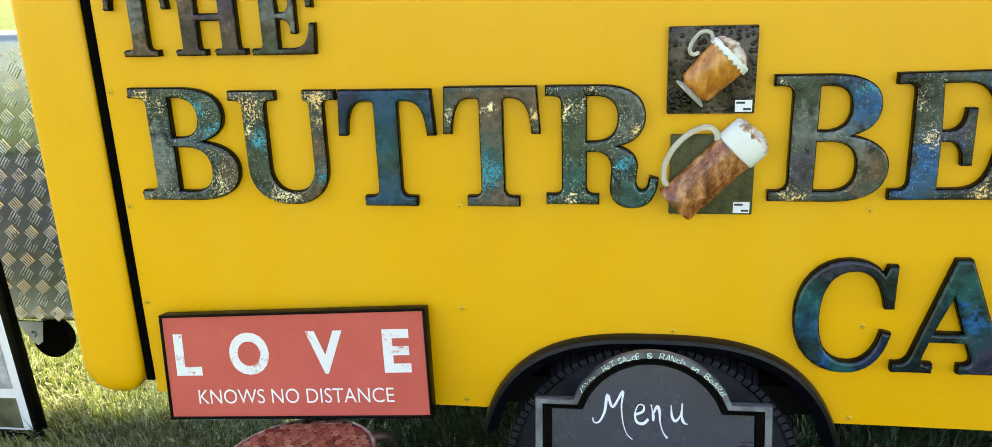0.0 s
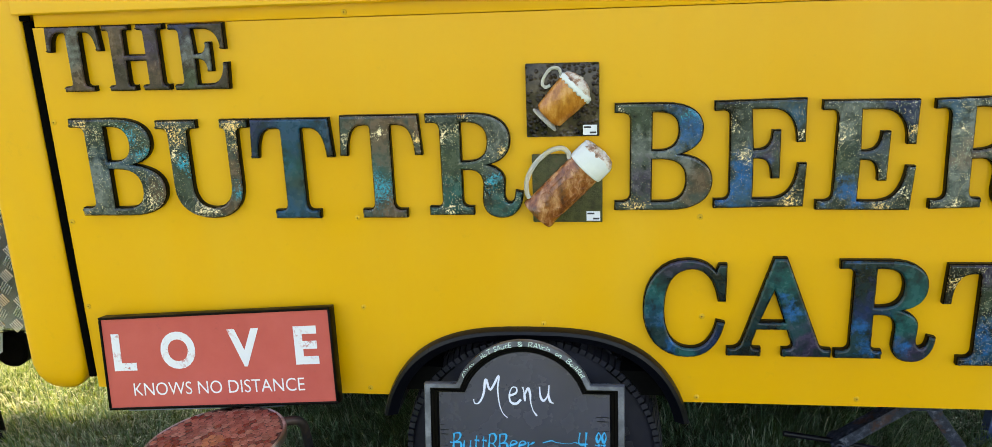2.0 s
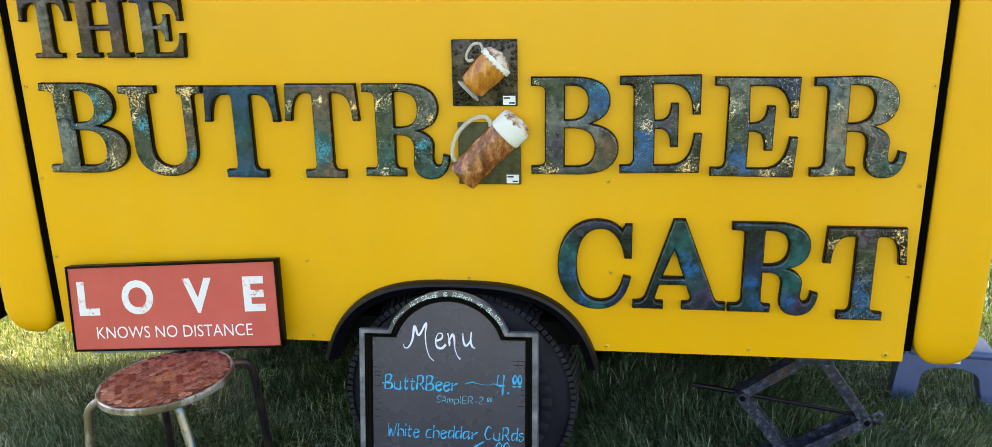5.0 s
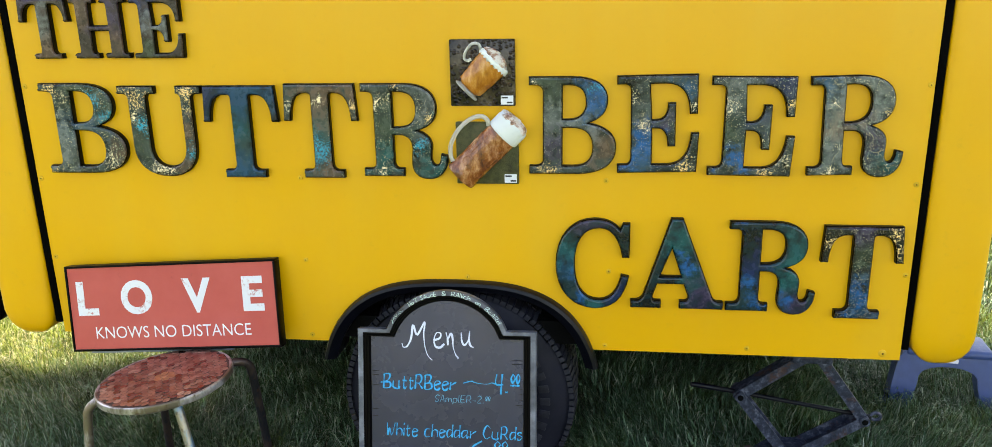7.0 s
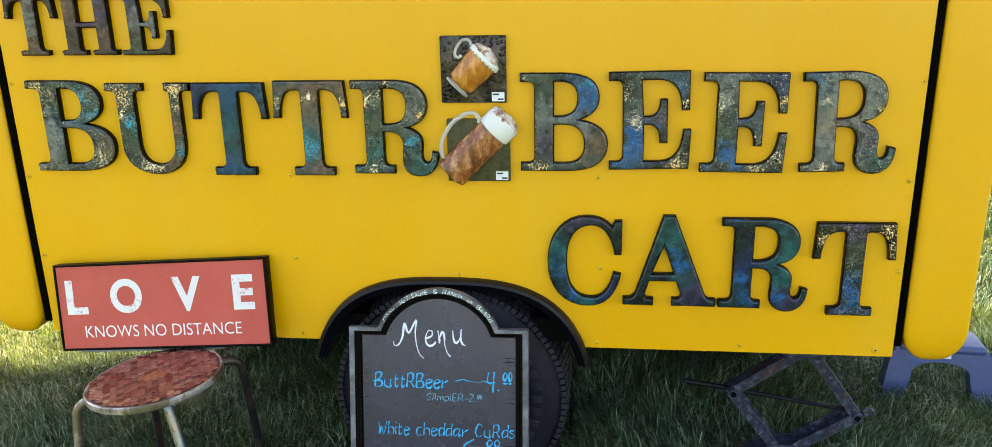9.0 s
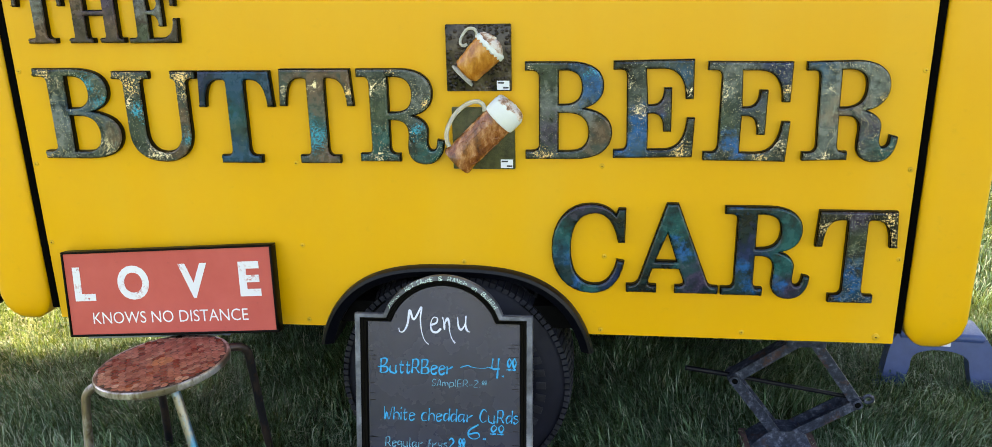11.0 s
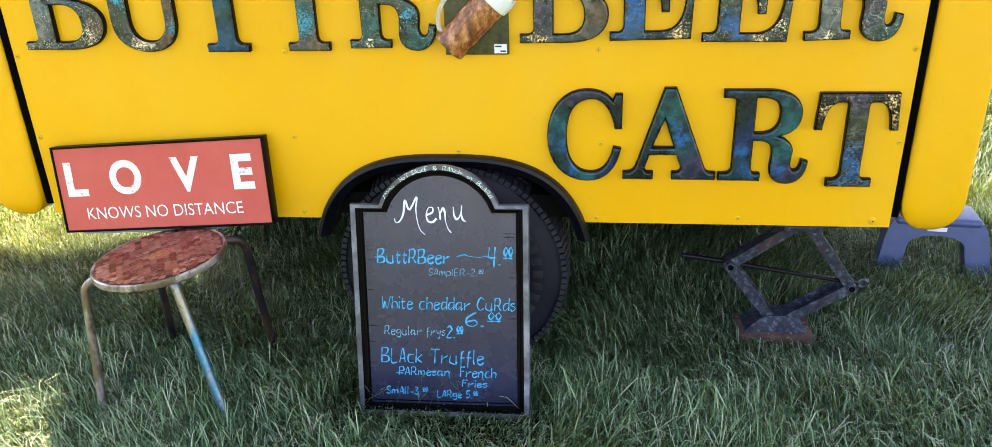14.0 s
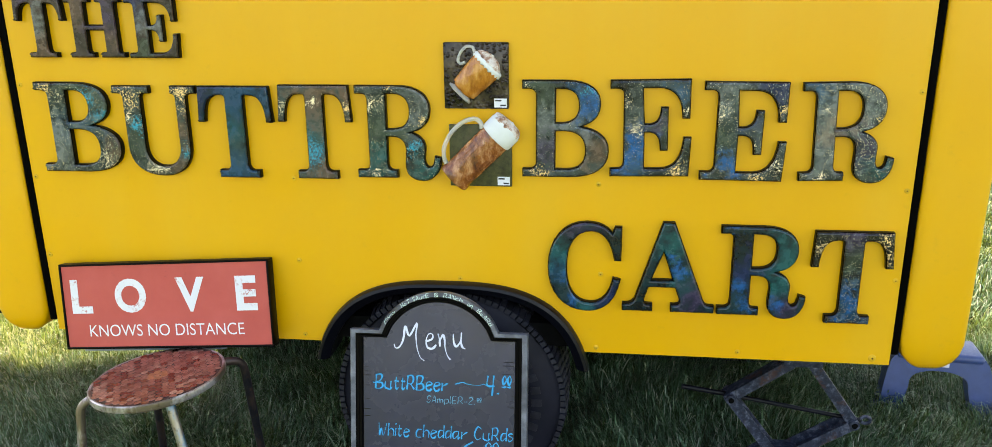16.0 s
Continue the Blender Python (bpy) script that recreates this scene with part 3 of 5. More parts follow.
loft(bm, [[(x, y, z) for y, z in ((0.014, 1.4425), (-0.020, 1.4425), (-0.024, 1.4465), (-0.024, 2.33), (-0.004, 2.36), (0.014, 2.36))] for x in (PX0 - 0.03, PX1 + 0.03)])
part("serving_hatch", bm, YELLOW, cart, "closed yellow hatch above the lettered panel")


def corner_post(side):
    """A rounded corner moulding with a bullnose foot."""
    w, rows = 0.155, []
    x_in = PX0 - 0.022 if side < 0 else PX1 + 0.019
    for z in [0.474, 0.478, 0.486, 0.50, 0.52, 0.55, 0.60, 0.9, 1.4, 2.32]:
        t = min(1.0, (z - 0.474) / 0.085)
        grow = math.sqrt(max(0.0, 1 - (1 - t) ** 2)) * 0.94 + 0.06
        mid = w / 2
        ring = []
        for k in range(15):
            a = math.pi * k / 14
            u = mid - mid * grow * math.copysign(abs(math.cos(a)) ** 0.55, math.cos(a))
            d = 0.030 * grow * math.sin(a) ** 0.6
            ring.append((x_in + side * u, 0.02 - d - 0.01 * grow, z))
        ring += [(x_in + side * (mid + mid * grow), 0.24, z), (x_in + side * (mid - mid * grow), 0.24, z)]
        rows.append(ring)
    b = bmesh.new()
    loft(b, rows)
    part("corner_post", b, YELLOW, cart, "rounded yellow corner moulding")
    b = bmesh.new()
    g0, g1 = (PX0 - 0.021, PX0 - 0.001) if side < 0 else (PX1 + 0.001, PX1 + 0.018)
    box(b, (g0, -0.004, 0.515), (g1, 0.03, 1.428), bevel=0.003)
    part("gasket", b, BLACK_RUBBER, cart, "black rubber seal")
    b = bmesh.new()
    t0, t1 = (PX0 - 0.046, PX0 - 0.0005) if side < 0 else (PX1 + 0.0005, PX1 + 0.04)
    box(b, (t0, -0.006, 1.4285), (t1, 0.0, 1.4415), bevel=0.002)
    part("gasket_end", b, BLACK_RUBBER, cart)


corner_post(-1)
corner_post(1)
bm = bmesh.new()
box(bm, (-0.985, 0.245, 0.56), (1.68, 1.75, 2.36), bevel=0.05, seg=4)
part("body_shell", bm, YELLOW, cart)
bm = bmesh.new()
box(bm, (-1.0, -0.02, 2.364), (1.64, 1.78, 2.40), bevel=0.012)
part("roof", bm, YELLOW, cart)
bm = bmesh.new()
for a, b in ((0.016, 0.10), (1.2, 1.28)):
    box(bm, (-0.83, a, 0.492), (1.44, b, 0.556))
part("chassis_rail", bm, DARK_METAL, cart)
bm = bmesh.new()
box(bm, (-0.84, 0.32, 0.46), (1.50, 1.70, 0.557), bevel=0.01)
part("underfloor", bm, DARK_METAL, cart)
# unseen sheets added at the far side and ends to keep daylight out underneath
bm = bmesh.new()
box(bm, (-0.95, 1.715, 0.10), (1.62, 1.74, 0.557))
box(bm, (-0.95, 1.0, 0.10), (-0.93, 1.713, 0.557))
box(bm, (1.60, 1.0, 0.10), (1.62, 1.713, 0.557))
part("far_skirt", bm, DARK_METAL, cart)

# flare round the wheel arch: a lip on the panel, rolled out and turned under
bm = bmesh.new()
rings = []
for k, ((xo, zo), (xm, zm), (xi, zi)) in enumerate(zip(arch_line(0.002, 0.440), arch_line(-0.009, 0.440), arch_line(-0.030, 0.436))):
    rings.append([(xo, -0.002, zo), (xo, -0.016, zo), (xo * 0.7 + xm * 0.3, -0.026, zo * 0.7 + zm * 0.3), (xm, -0.029, zm), (xi, -0.010, zi), (xi, 0.10, zi),
                  (xi * 0.8 + xm * 0.2, 0.10, zi * 0.8 + zm * 0.2), (xm, 0.016, zm), (xm, -0.002, zm)])
loft(bm, rings)
part("wheel_arch_flare", bm, TRIM_BLACK, cart, "black plastic wheel arch flare")
bm = bmesh.new()
loft(bm, [[(x, 0.102, z), (x, 0.30, z), (AX + (x - AX) * 1.01, 0.30, AZ + (z - AZ) * 1.01), (AX + (x - AX) * 1.01, 0.102, AZ + (z - AZ) * 1.01)] for x, z in arch_line(-0.038, 0.50)])
part("wheel_well", bm, DARK_METAL, cart)

# wheel
WY, WZ, WR = 0.005, 0.318, 0.329
wheel = new("wheel")
wheel.parent = cart
wheel.matrix_basis = pose(0.302, WY, WZ)
W = Matrix.Rotation(radians(-90), 4, "X")
bm = bmesh.new()
lathe(bm, [(0.18, 0.020), (0.195, 0.004), (0.215, 0.002), (0.222, -0.001), (0.262, -0.003), (0.268, 0.0), (0.292, 0.006), (0.304, 0.012), (0.317, 0.020), (0.3235, 0.030),
           (0.3235, 0.18), (0.305, 0.20), (0.27, 0.215), (0.2, 0.21), (0.18, 0.19)], 96, W)
part("tyre", bm, TYRE_DARK, wheel, "black worn rubber tyre with blocked tread")
bm = bmesh.new()
for k in range(104):
    a = 2 * math.pi * k / 104
    for y0, y1, da in ((0.004, 0.055, 0.0), (0.062, 0.10, 0.5), (0.107, 0.145, 0.0), (0.150, 0.19, 0.5)):
        m = Matrix.Rotation(a + da * 2 * math.pi / 104, 4, "Y") @ Matrix.Translation((0, 0, WR - 0.007))
        lean = 0.007 if y0 < 0.03 else 0.0
        made = bmesh.ops.create_cube(bm, size=1.0)["verts"]
        bmesh.ops.transform(bm, matrix=m @ Matrix.LocRotScale((0, (y0 + y1) / 2, 0), None, (0.0142, y1 - y0, 0.014)), verts=made)
        for v in made:
            if lean and (m.inverted() @ v.co).y < y0 + 0.004:
                v.co -= (m @ Vector((0, 0, 1)) - m.translation) * lean
tread = part("tread", bm, TYRE, wheel, smooth=False)
tagged(tread, kind="stuff")
for k in range(7):
    m = Matrix.Rotation(radians(62 + 9 * k), 4, "Y") @ Matrix.Translation((0, -0.0025, 0.242))
    part("sidewall_mark", box(bmesh.new(), (-0.011, -0.0015, -0.014), (0.011, 0.0015, 0.014), m, 0.001), TYRE, wheel)
bm = bmesh.new()
lathe(bm, [(0.03, 0.055), (0.10, 0.05), (0.13, 0.07), (0.165, 0.06), (0.178, 0.02), (0.184, 0.016), (0.188, 0.03), (0.184, 0.19), (0.03, 0.19)], 64, W)
part("rim", bm, RIM_WHITE, wheel)

# panel screws
bm = bmesh.new()
lathe(bm, [(0.0066, 0.0), (0.0066, 0.0014), (0.0050, 0.0026), (0.0018, 0.0028)], 12, Matrix.Rotation(radians(90), 4, "X"))
screw_mesh = None
SCREWS = ((-0.834, 1.19), (-0.834, 0.94), (-0.832, 0.714), (-0.098, 0.949), (0.699, 0.949), (1.438, 0.947), (-0.102, 0.721), (1.440, 0.716), (-0.102, 0.502),
          (0.704, 0.499), (1.071, 0.504), (1.408, 0.503), (0.340, 0.684), (1.442, 1.185), (0.710, 0.708), (-0.09, 1.424), (0.714, 1.424))
for i, (x, z) in enumerate(SCREWS):
    if screw_mesh is None:
        ob = part("screw", bm, SCREW, cart, m=pose(x, 0.0, z))
        screw_mesh = ob.data
        b2 = bmesh.new()
        lathe(b2, [(0.0016, 0.0), (0.0016, 0.0032)], 8, Matrix.Rotation(radians(90), 4, "X"))
        h = part("recess", b2, SCREW_HOLE, ob)
        hole_mesh = h.data
    else:
        big = 1.5 if (x, z) == (1.408, 0.503) else 1.0
        ob = part("screw", screw_mesh, SCREW, cart, m=pose(x, 0.003 if z > 1.42 else 0.0, z) @ Matrix.Scale(big, 4))
        part("recess", hole_mesh, SCREW_HOLE, ob)

# storage box on the drawbar, with tread plate and a stowed castor
TB = empty("drawbar_box", pose(-1.0, 0.70, 0.315), "ribbed bright aluminium tread-plate storage box on the cart's nose", "storage box")
bm = bmesh.new()
box(bm, (-1.25, 0, 0), (0.012, 0.13, 0.955), bevel=0.03, seg=4)
part("body", bm, PLATE, TB)
bm = bmesh.new()
for j in range(19):
    for i in range(17):
        x, z = -1.19 + i * 0.070 + 0.035 * (j // 2 % 2) + 0.022 * (j % 2), 0.035 + j * 0.0475
        if x > -0.03:
            continue
        tilt = 38 if j % 2 else -38
        for k in (-2, -1, 0, 1, 2):
            m = pose(x, -0.0005, z, 0, tilt, 0) @ Matrix.Translation((k * 0.0088, 0, 0))
            made = bmesh.ops.create_cube(bm, size=1.0)["verts"]
            bmesh.ops.transform(bm, matrix=m @ Matrix.LocRotScale(None, None, (0.0058, 0.0044, 0.042)), verts=made)
            for v in made:
                if v.co.y < -0.001:
                    q = m.inverted() @ v.co
                    v.co = m @ Vector((q.x * 0.4, q.y, q.z * 0.75))
tagged(part("tread_bar", bm, PLATE_BAR, TB, smooth=False), kind="stuff")
bm = bmesh.new()
prism(bm, [(-0.80, -0.001), (-0.70, -0.001), (-0.715, -0.075), (-0.735, -0.088), (-0.755, -0.075)], 0.008, 0.016)
lathe(bm, [(0.012, 0.0), (0.012, 0.008)], 8, pose(-0.748, 0.009, -0.05, 90, 0, 0))
part("castor_bracket", bm, PLATE, TB)
bm = bmesh.new()
lathe(bm, [(0.02, 0.0), (0.060, 0.0), (0.070, 0.01), (0.070, 0.045), (0.060, 0.055), (0.02, 0.055)], 32, pose(-0.705, 0.08, -0.078, 90, 0, 0))
part("castor_wheel", bm, BLACK_RUBBER, TB, "black castor wheel")
# picture board leaning by the nose of the cart
PB = empty("picture_board", pose(-1.578, 0.46, 0.01, 0, -3.5, -4), "black framed board of printed pictures standing on the grass", "sign board")
bm = bmesh.new()
for lo, hi in (((-0.60, 0, 0.0), (0, 0.03, 0.032)), ((-0.60, 0, 0.85), (0, 0.03, 0.882)), ((-0.60, 0, 0.034), (-0.568, 0.03, 0.848)), ((-0.032, 0, 0.034), (0, 0.03, 0.848))):
    box(bm, lo, hi, bevel=0.004)
part("frame", bm, FRAME_BLACK, PB)
bm = bmesh.new()
box(bm, (-0.566, 0.012, 0.036), (-0.034, 0.022, 0.846))
part("sheet", bm, WHITE_CARD, PB)
for i, (z0, z1, col) in enumerate(((0.045, 0.150, (0.10, 0.11, 0.07)), (0.185, 0.345, (0.36, 0.40, 0.47)), (0.375, 0.80, (0.16, 0.24, 0.45)))):
    bm = bmesh.new()
    box(bm, (-0.555, 0.0085, z0), (-0.075, 0.0115, z1))
    part("picture", bm, plain("print_colour", col, 0.4, vary=0.7, scale=60), PB)

# ---------------------------------------------------------------- letters on the panel
GREEN_DARK, BLUE_DARK, BRONZE_DARK = ((0.004, 0.006, 0.008), (0.050, 0.068, 0.064)), ((0.002, 0.005, 0.010), (0.007, 0.032, 0.040)), ((0.010, 0.008, 0.008), (0.058, 0.042, 0.038))


def glazed_letter(ch, x0, x1, z0, z1, tones, specks, spots, label, tilt=0.0):
    sign_letter(ch, x0, x1, z0, z1, glaze("letter_glaze", tones, spots, specks, (x1 - x0, z1 - z0)), label, tilt)


glazed_letter("T", -0.808, -0.670, 1.263, 1.414, BRONZE_DARK, 0.0, ((0.5, 0.6, 0.25, "grey"), (0.55, 0.15, 0.22, "bronze"), (0.2, 0.95, 0.15, "violet")), "small bronze-glazed serif letter T on the yellow panel")
glazed_letter("H", -0.663, -0.513, 1.263, 1.414, BRONZE_DARK, 0.0, ((0.2, 0.8, 0.25, "bronze"), (0.75, 0.6, 0.35, "violet"), (0.8, 0.3, 0.2, "bronze")), "small bronze-glazed serif letter H on the yellow panel")
glazed_letter("E", -0.501, -0.366, 1.262, 1.412, BRONZE_DARK, 0.0, ((0.25, 0.85, 0.25, "deep"), (0.5, 0.5, 0.25, "grey"), (0.3, 0.1, 0.2, "green")), "small bronze-glazed serif letter E on the yellow panel")
glazed_letter("B", -0.787, -0.561, 0.960, 1.200, GREEN_DARK, 0.9, ((0.12, 0.93, 0.13, "gold"), (0.27, 0.86, 0.09, "cream"), (0.1, 0.04, 0.12, "gold"), (0.85, 0.15, 0.15, "cream"), (0.95, 0.25, 0.12, "bronze"),
              (0.7, 0.85, 0.14, "cyan"), (0.78, 0.62, 0.10, "cyan"), (0.5, 0.5, 0.2, "blue"), (0.3, 0.3, 0.25, "grey"), (0.6, 0.9, 0.3, "green")), "dark glazed serif letter B with gold and blue flecks")
glazed_letter("U", -0.568, -0.339, 0.960, 1.192, GREEN_DARK, 0.8, ((0.22, 0.85, 0.20, "gold"), (0.2, 0.68, 0.12, "cream"), (0.85, 0.95, 0.14, "gold"), (0.8, 0.75, 0.10, "gold"), (0.45, 0.04, 0.17, "cream"),
              (0.3, 0.55, 0.13, "cyan"), (0.84, 0.25, 0.13, "cyan"), (0.27, 0.4, 0.2, "green"), (0.8, 0.5, 0.16, "bronze"), (0.7, 0.03, 0.14, "bronze")), "dark glazed serif letter U with gold flecks")
glazed_letter("T", -0.338, -0.136, 0.952, 1.192, BLUE_DARK, 0.0, ((0.5, 0.55, 0.22, "teal"), (0.45, 0.8, 0.2, "blue"), (0.5, 0.2, 0.24, "blue"), (0.1, 0.85, 0.22, "deep"), (0.92, 0.75, 0.25, "black"), (0.8, 0.95, 0.2, "blue"), (0.55, 0.33, 0.12, "green")),
              "teal-glazed serif letter T")
glazed_letter("T", -0.122, 0.073, 0.953, 1.196, GREEN_DARK, 0.6, ((0.07, 0.72, 0.15, "cream"), (0.95, 0.72, 0.15, "gold"), (0.5, 0.85, 0.10, "cream"), (0.45, 0.32, 0.2, "cyan"), (0.5, 0.55, 0.16, "teal"), (0.6, 0.9, 0.3, "bronze"), (0.9, 0.85, 0.2, "bronze"), (0.6, 0.08, 0.16, "bronze")),
              "bronze and blue glazed serif letter T with flecks")
glazed_letter("R", 0.082, 0.302, 0.959, 1.196, GREEN_DARK, 0.9, ((0.2, 0.8, 0.13, "cream"), (0.38, 0.94, 0.08, "gold"), (0.8, 0.62, 0.10, "gold"), (0.25, 0.05, 0.10, "cream"), (0.22, 0.55, 0.26, "green"), (0.7, 0.3, 0.10, "cyan"), (0.85, 0.06, 0.16, "teal"), (0.25, 0.2, 0.2, "teal"), (0.7, 0.9, 0.22, "grey")),
              "dark green glazed serif letter R with flecks")
glazed_letter("B", 0.507, 0.722, 0.969, 1.211, GREEN_DARK, 0.8, ((0.2, 0.85, 0.17, "green"), (0.05, 0.93, 0.08, "cream"), (0.2, 0.06, 0.14, "gold"), (0.8, 0.78, 0.22, "azure"), (0.78, 0.8, 0.24, "blue"), (0.75, 0.88, 0.10, "cyan"), (0.9, 0.3, 0.2, "bronze"), (0.6, 0.45, 0.16, "grey"), (0.22, 0.5, 0.22, "grey"), (0.3, 0.3, 0.14, "violet")),
              "dark glazed serif letter B with blue top and gold flecks")
glazed_letter("E", 0.725, 0.922, 0.973, 1.212, GREEN_DARK, 0.7, ((0.28, 0.52, 0.15, "cream"), (0.2, 0.8, 0.10, "cream"), (0.95, 0.65, 0.08, "cream"), (0.85, 0.08, 0.14, "gold"), (0.9, 0.32, 0.08, "gold"), (0.25, 0.3, 0.25, "azure"), (0.3, 0.2, 0.25, "blue"), (0.15, 0.05, 0.12, "azure"), (0.9, 0.9, 0.15, "blue"), (0.55, 0.5, 0.12, "violet"), (0.6, 0.05, 0.16, "black")),
              "dark glazed serif letter E with blue foot and flecks", -1)
glazed_letter("E", 0.943, 1.144, 0.969, 1.210, GREEN_DARK, 0.9, ((0.2, 0.7, 0.16, "cream"), (0.92, 0.7, 0.09, "gold"), (0.7, 0.05, 0.13, "gold"), (0.92, 0.12, 0.12, "cream"), (0.65, 0.32, 0.09, "cream"), (0.28, 0.18, 0.17, "azure"), (0.9, 0.9, 0.18, "deep"), (0.45, 0.5, 0.14, "deep"), (0.2, 0.45, 0.25, "green"), (0.3, 0.9, 0.2, "grey")),
              "dark glazed serif letter E with gold flecks", 0.5)
glazed_letter("R", 1.178, 1.396, 0.970, 1.208, GREEN_DARK, 1.0, ((0.2, 0.68, 0.08, "cream"), (0.8, 0.6, 0.10, "gold"), (0.22, 0.06, 0.12, "cream"), (0.25, 0.7, 0.25, "grey"), (0.7, 0.85, 0.28, "grey"), (0.25, 0.35, 0.25, "grey"), (0.7, 0.3, 0.18, "violet"), (0.4, 0.55, 0.14, "bronze"), (0.15, 0.95, 0.14, "blue"), (0.85, 0.1, 0.16, "teal")),
              "grey-green glazed serif letter R with flecks", -1.5)
glazed_letter("C", 0.573, 0.762, 0.617, 0.847, BLUE_DARK, 0.0, ((0.15, 0.5, 0.16, "blue"), (0.2, 0.35, 0.10, "azure"), (0.15, 0.65, 0.16, "teal"), (0.5, 0.96, 0.2, "violet"), (0.3, 0.15, 0.14, "azure"), (0.8, 0.1, 0.22, "deep"), (0.5, 0.02, 0.14, "teal"), (0.92, 0.8, 0.2, "black")),
              "dark blue glazed serif letter C")
glazed_letter("A", 0.767, 1.001, 0.616, 0.853, BLUE_DARK, 0.0, ((0.48, 0.62, 0.10, "azure"), (0.58, 0.5, 0.10, "azure"), (0.68, 0.42, 0.09, "azure"), (0.5, 0.8, 0.2, "teal"), (0.65, 0.25, 0.16, "teal"), (0.72, 0.15, 0.18, "violet"), (0.85, 0.2, 0.14, "violet"), (0.15, 0.15, 0.22, "black")),
              "dark blue and purple glazed serif letter A")
glazed_letter("R", 1.007, 1.225, 0.615, 0.853, BLUE_DARK, 0.0, ((0.1, 0.94, 0.10, "azure"), (0.8, 0.65, 0.25, "teal"), (0.65, 0.38, 0.2, "teal"), (0.2, 0.35, 0.12, "azure"), (0.3, 0.12, 0.12, "azure"), (0.68, 0.12, 0.14, "azure"), (0.75, 0.05, 0.16, "violet"), (0.25, 0.65, 0.2, "black"), (0.3, 0.5, 0.2, "deep")),
              "dark blue-green glazed serif letter R")
glazed_letter("T", 1.230, 1.427, 0.602, 0.845, ((0.006, 0.006, 0.007), (0.020, 0.022, 0.022)), 0.5, ((0.08, 0.8, 0.13, "gold"), (0.9, 0.92, 0.12, "gold"), (0.95, 0.75, 0.12, "gold"), (0.5, 0.7, 0.2, "green"), (0.45, 0.3, 0.2, "azure"), (0.5, 0.2, 0.22, "blue"), (0.1, 0.75, 0.2, "black"), (0.9, 0.75, 0.2, "black"), (0.5, 0.94, 0.12, "violet")),
              "dark glazed serif letter T with gold flecked arms")


# ---------------------------------------------------------------- mug tiles
def tile(name, x, z, w, h, material, label):
    t = empty(name, pose(x, 0, z), label, "wall plaque", "mug plaques on the cart side")
    b = bmesh.new()
    box(b, (-w / 2, -0.014, -h / 2), (w / 2, -0.001, h / 2), bevel=0.0025)
    part("tile_plate", b, material, t)
    b = bmesh.new()
    box(b, (w / 2 - 0.036, -0.0152, -h / 2 + 0.004), (w / 2 - 0.005, -0.0143, -h / 2 + 0.026))
    s = part("sticker", b, WHITE_CARD, t, "white maker's sticker")
    b = bmesh.new()
    box(b, (w / 2 - 0.034, -0.0158, -h / 2 + 0.019), (w / 2 - 0.018, -0.0153, -h / 2 + 0.023))
    box(b, (w / 2 - 0.021, -0.0158, -h / 2 + 0.007), (w / 2 - 0.007, -0.0153, -h / 2 + 0.011))
    part("print_bar", b, INK, s)
    return t


def relief(bm, m, flat, y0):
    """Flattens a turned form into a half relief and tips it over."""
    bmesh.ops.transform(bm, matrix=Matrix.Translation((0, y0, 0)) @ m @ Matrix.Diagonal((1, flat, 1, 1)), verts=bm.verts)
    return bm


def foam_dome(r, high, seed, lumps):
    b = bmesh.new()
    rows = []
    for i in range(9):
        t = i / 8
        rr, z = r * math.cos(t * 1.5), high * math.sin(t * 1.57)
        row = []
        for k in range(30):
            a = 2 * math.pi * k / 30
            n = 1 + lumps * noise.noise((math.cos(a) * 2.2, math.sin(a) * 2.2, z * 60 + seed))
            row.append((rr * n * math.cos(a), rr * n * math.sin(a), z * n))
        rows.append(row)
    loft(b, rows)
    return b


t1 = tile("mug_plaque", 0.3935, 1.220, 0.161, 0.162, TILE_DARK, "dark pebbled square tile with a small foaming mug in relief")
lean = Matrix.Rotation(radians(45), 4, "Y")
m1 = Matrix.Translation((-0.034, 0, -0.036)) @ lean
mug = new("mug")
mug.parent = t1
b = bmesh.new()
lathe(b, [(0.026, 0.0), (0.034, 0.006), (0.0355, 0.018), (0.0362, 0.034), (0.0372, 0.036), (0.0385, 0.05), (0.0405, 0.082), (0.0415, 0.092)], 40)
part("mug_body", relief(b, m1, 0.55, -0.020), AMBER, mug, "amber glazed mug body")
b = bmesh.new()
lathe(b, [(0.012, 0.004), (0.022, 0.0), (0.035, -0.006), (0.035, -0.010), (0.012, -0.010)], 40)
part("foot", relief(b, m1, 0.5, -0.020), SMOKED, mug)
b = bmesh.new()
rows = []
for i, (r, z) in enumerate(((0.0405, 0.086), (0.0430, 0.088), (0.0435, 0.091), (0.0435, 0.094), (0.040, 0.097))):
    rows.append([((r + (0.0012 * (k % 3 == 0) if i < 2 else 0)) * math.cos(2 * math.pi * k / 60), (r + 0.0005) * math.sin(2 * math.pi * k / 60),
                  z - (0.004 * (k % 3 == 0) if i < 2 else 0)) for k in range(60)])
loft(b, rows)
part("foam_rim", relief(b, m1, 0.55, -0.020), FOAM, mug, "white frilled foam rim")
part("foam", relief(foam_dome(0.038, 0.019, 4, 0.25), m1 @ Matrix.Translation((0, 0, 0.095)), 0.6, -0.020), FOAM_TOP, mug, "whipped foam with brown drizzle")
b = bmesh.new()
tube(b, smooth_line([(-0.040, 0, 0.088), (-0.056, 0, 0.094), (-0.068, 0, 0.082), (-0.066, 0, 0.060), (-0.058, 0, 0.046), (-0.048, 0, 0.046), (-0.044, 0, 0.056)]), 0.0038, 10)
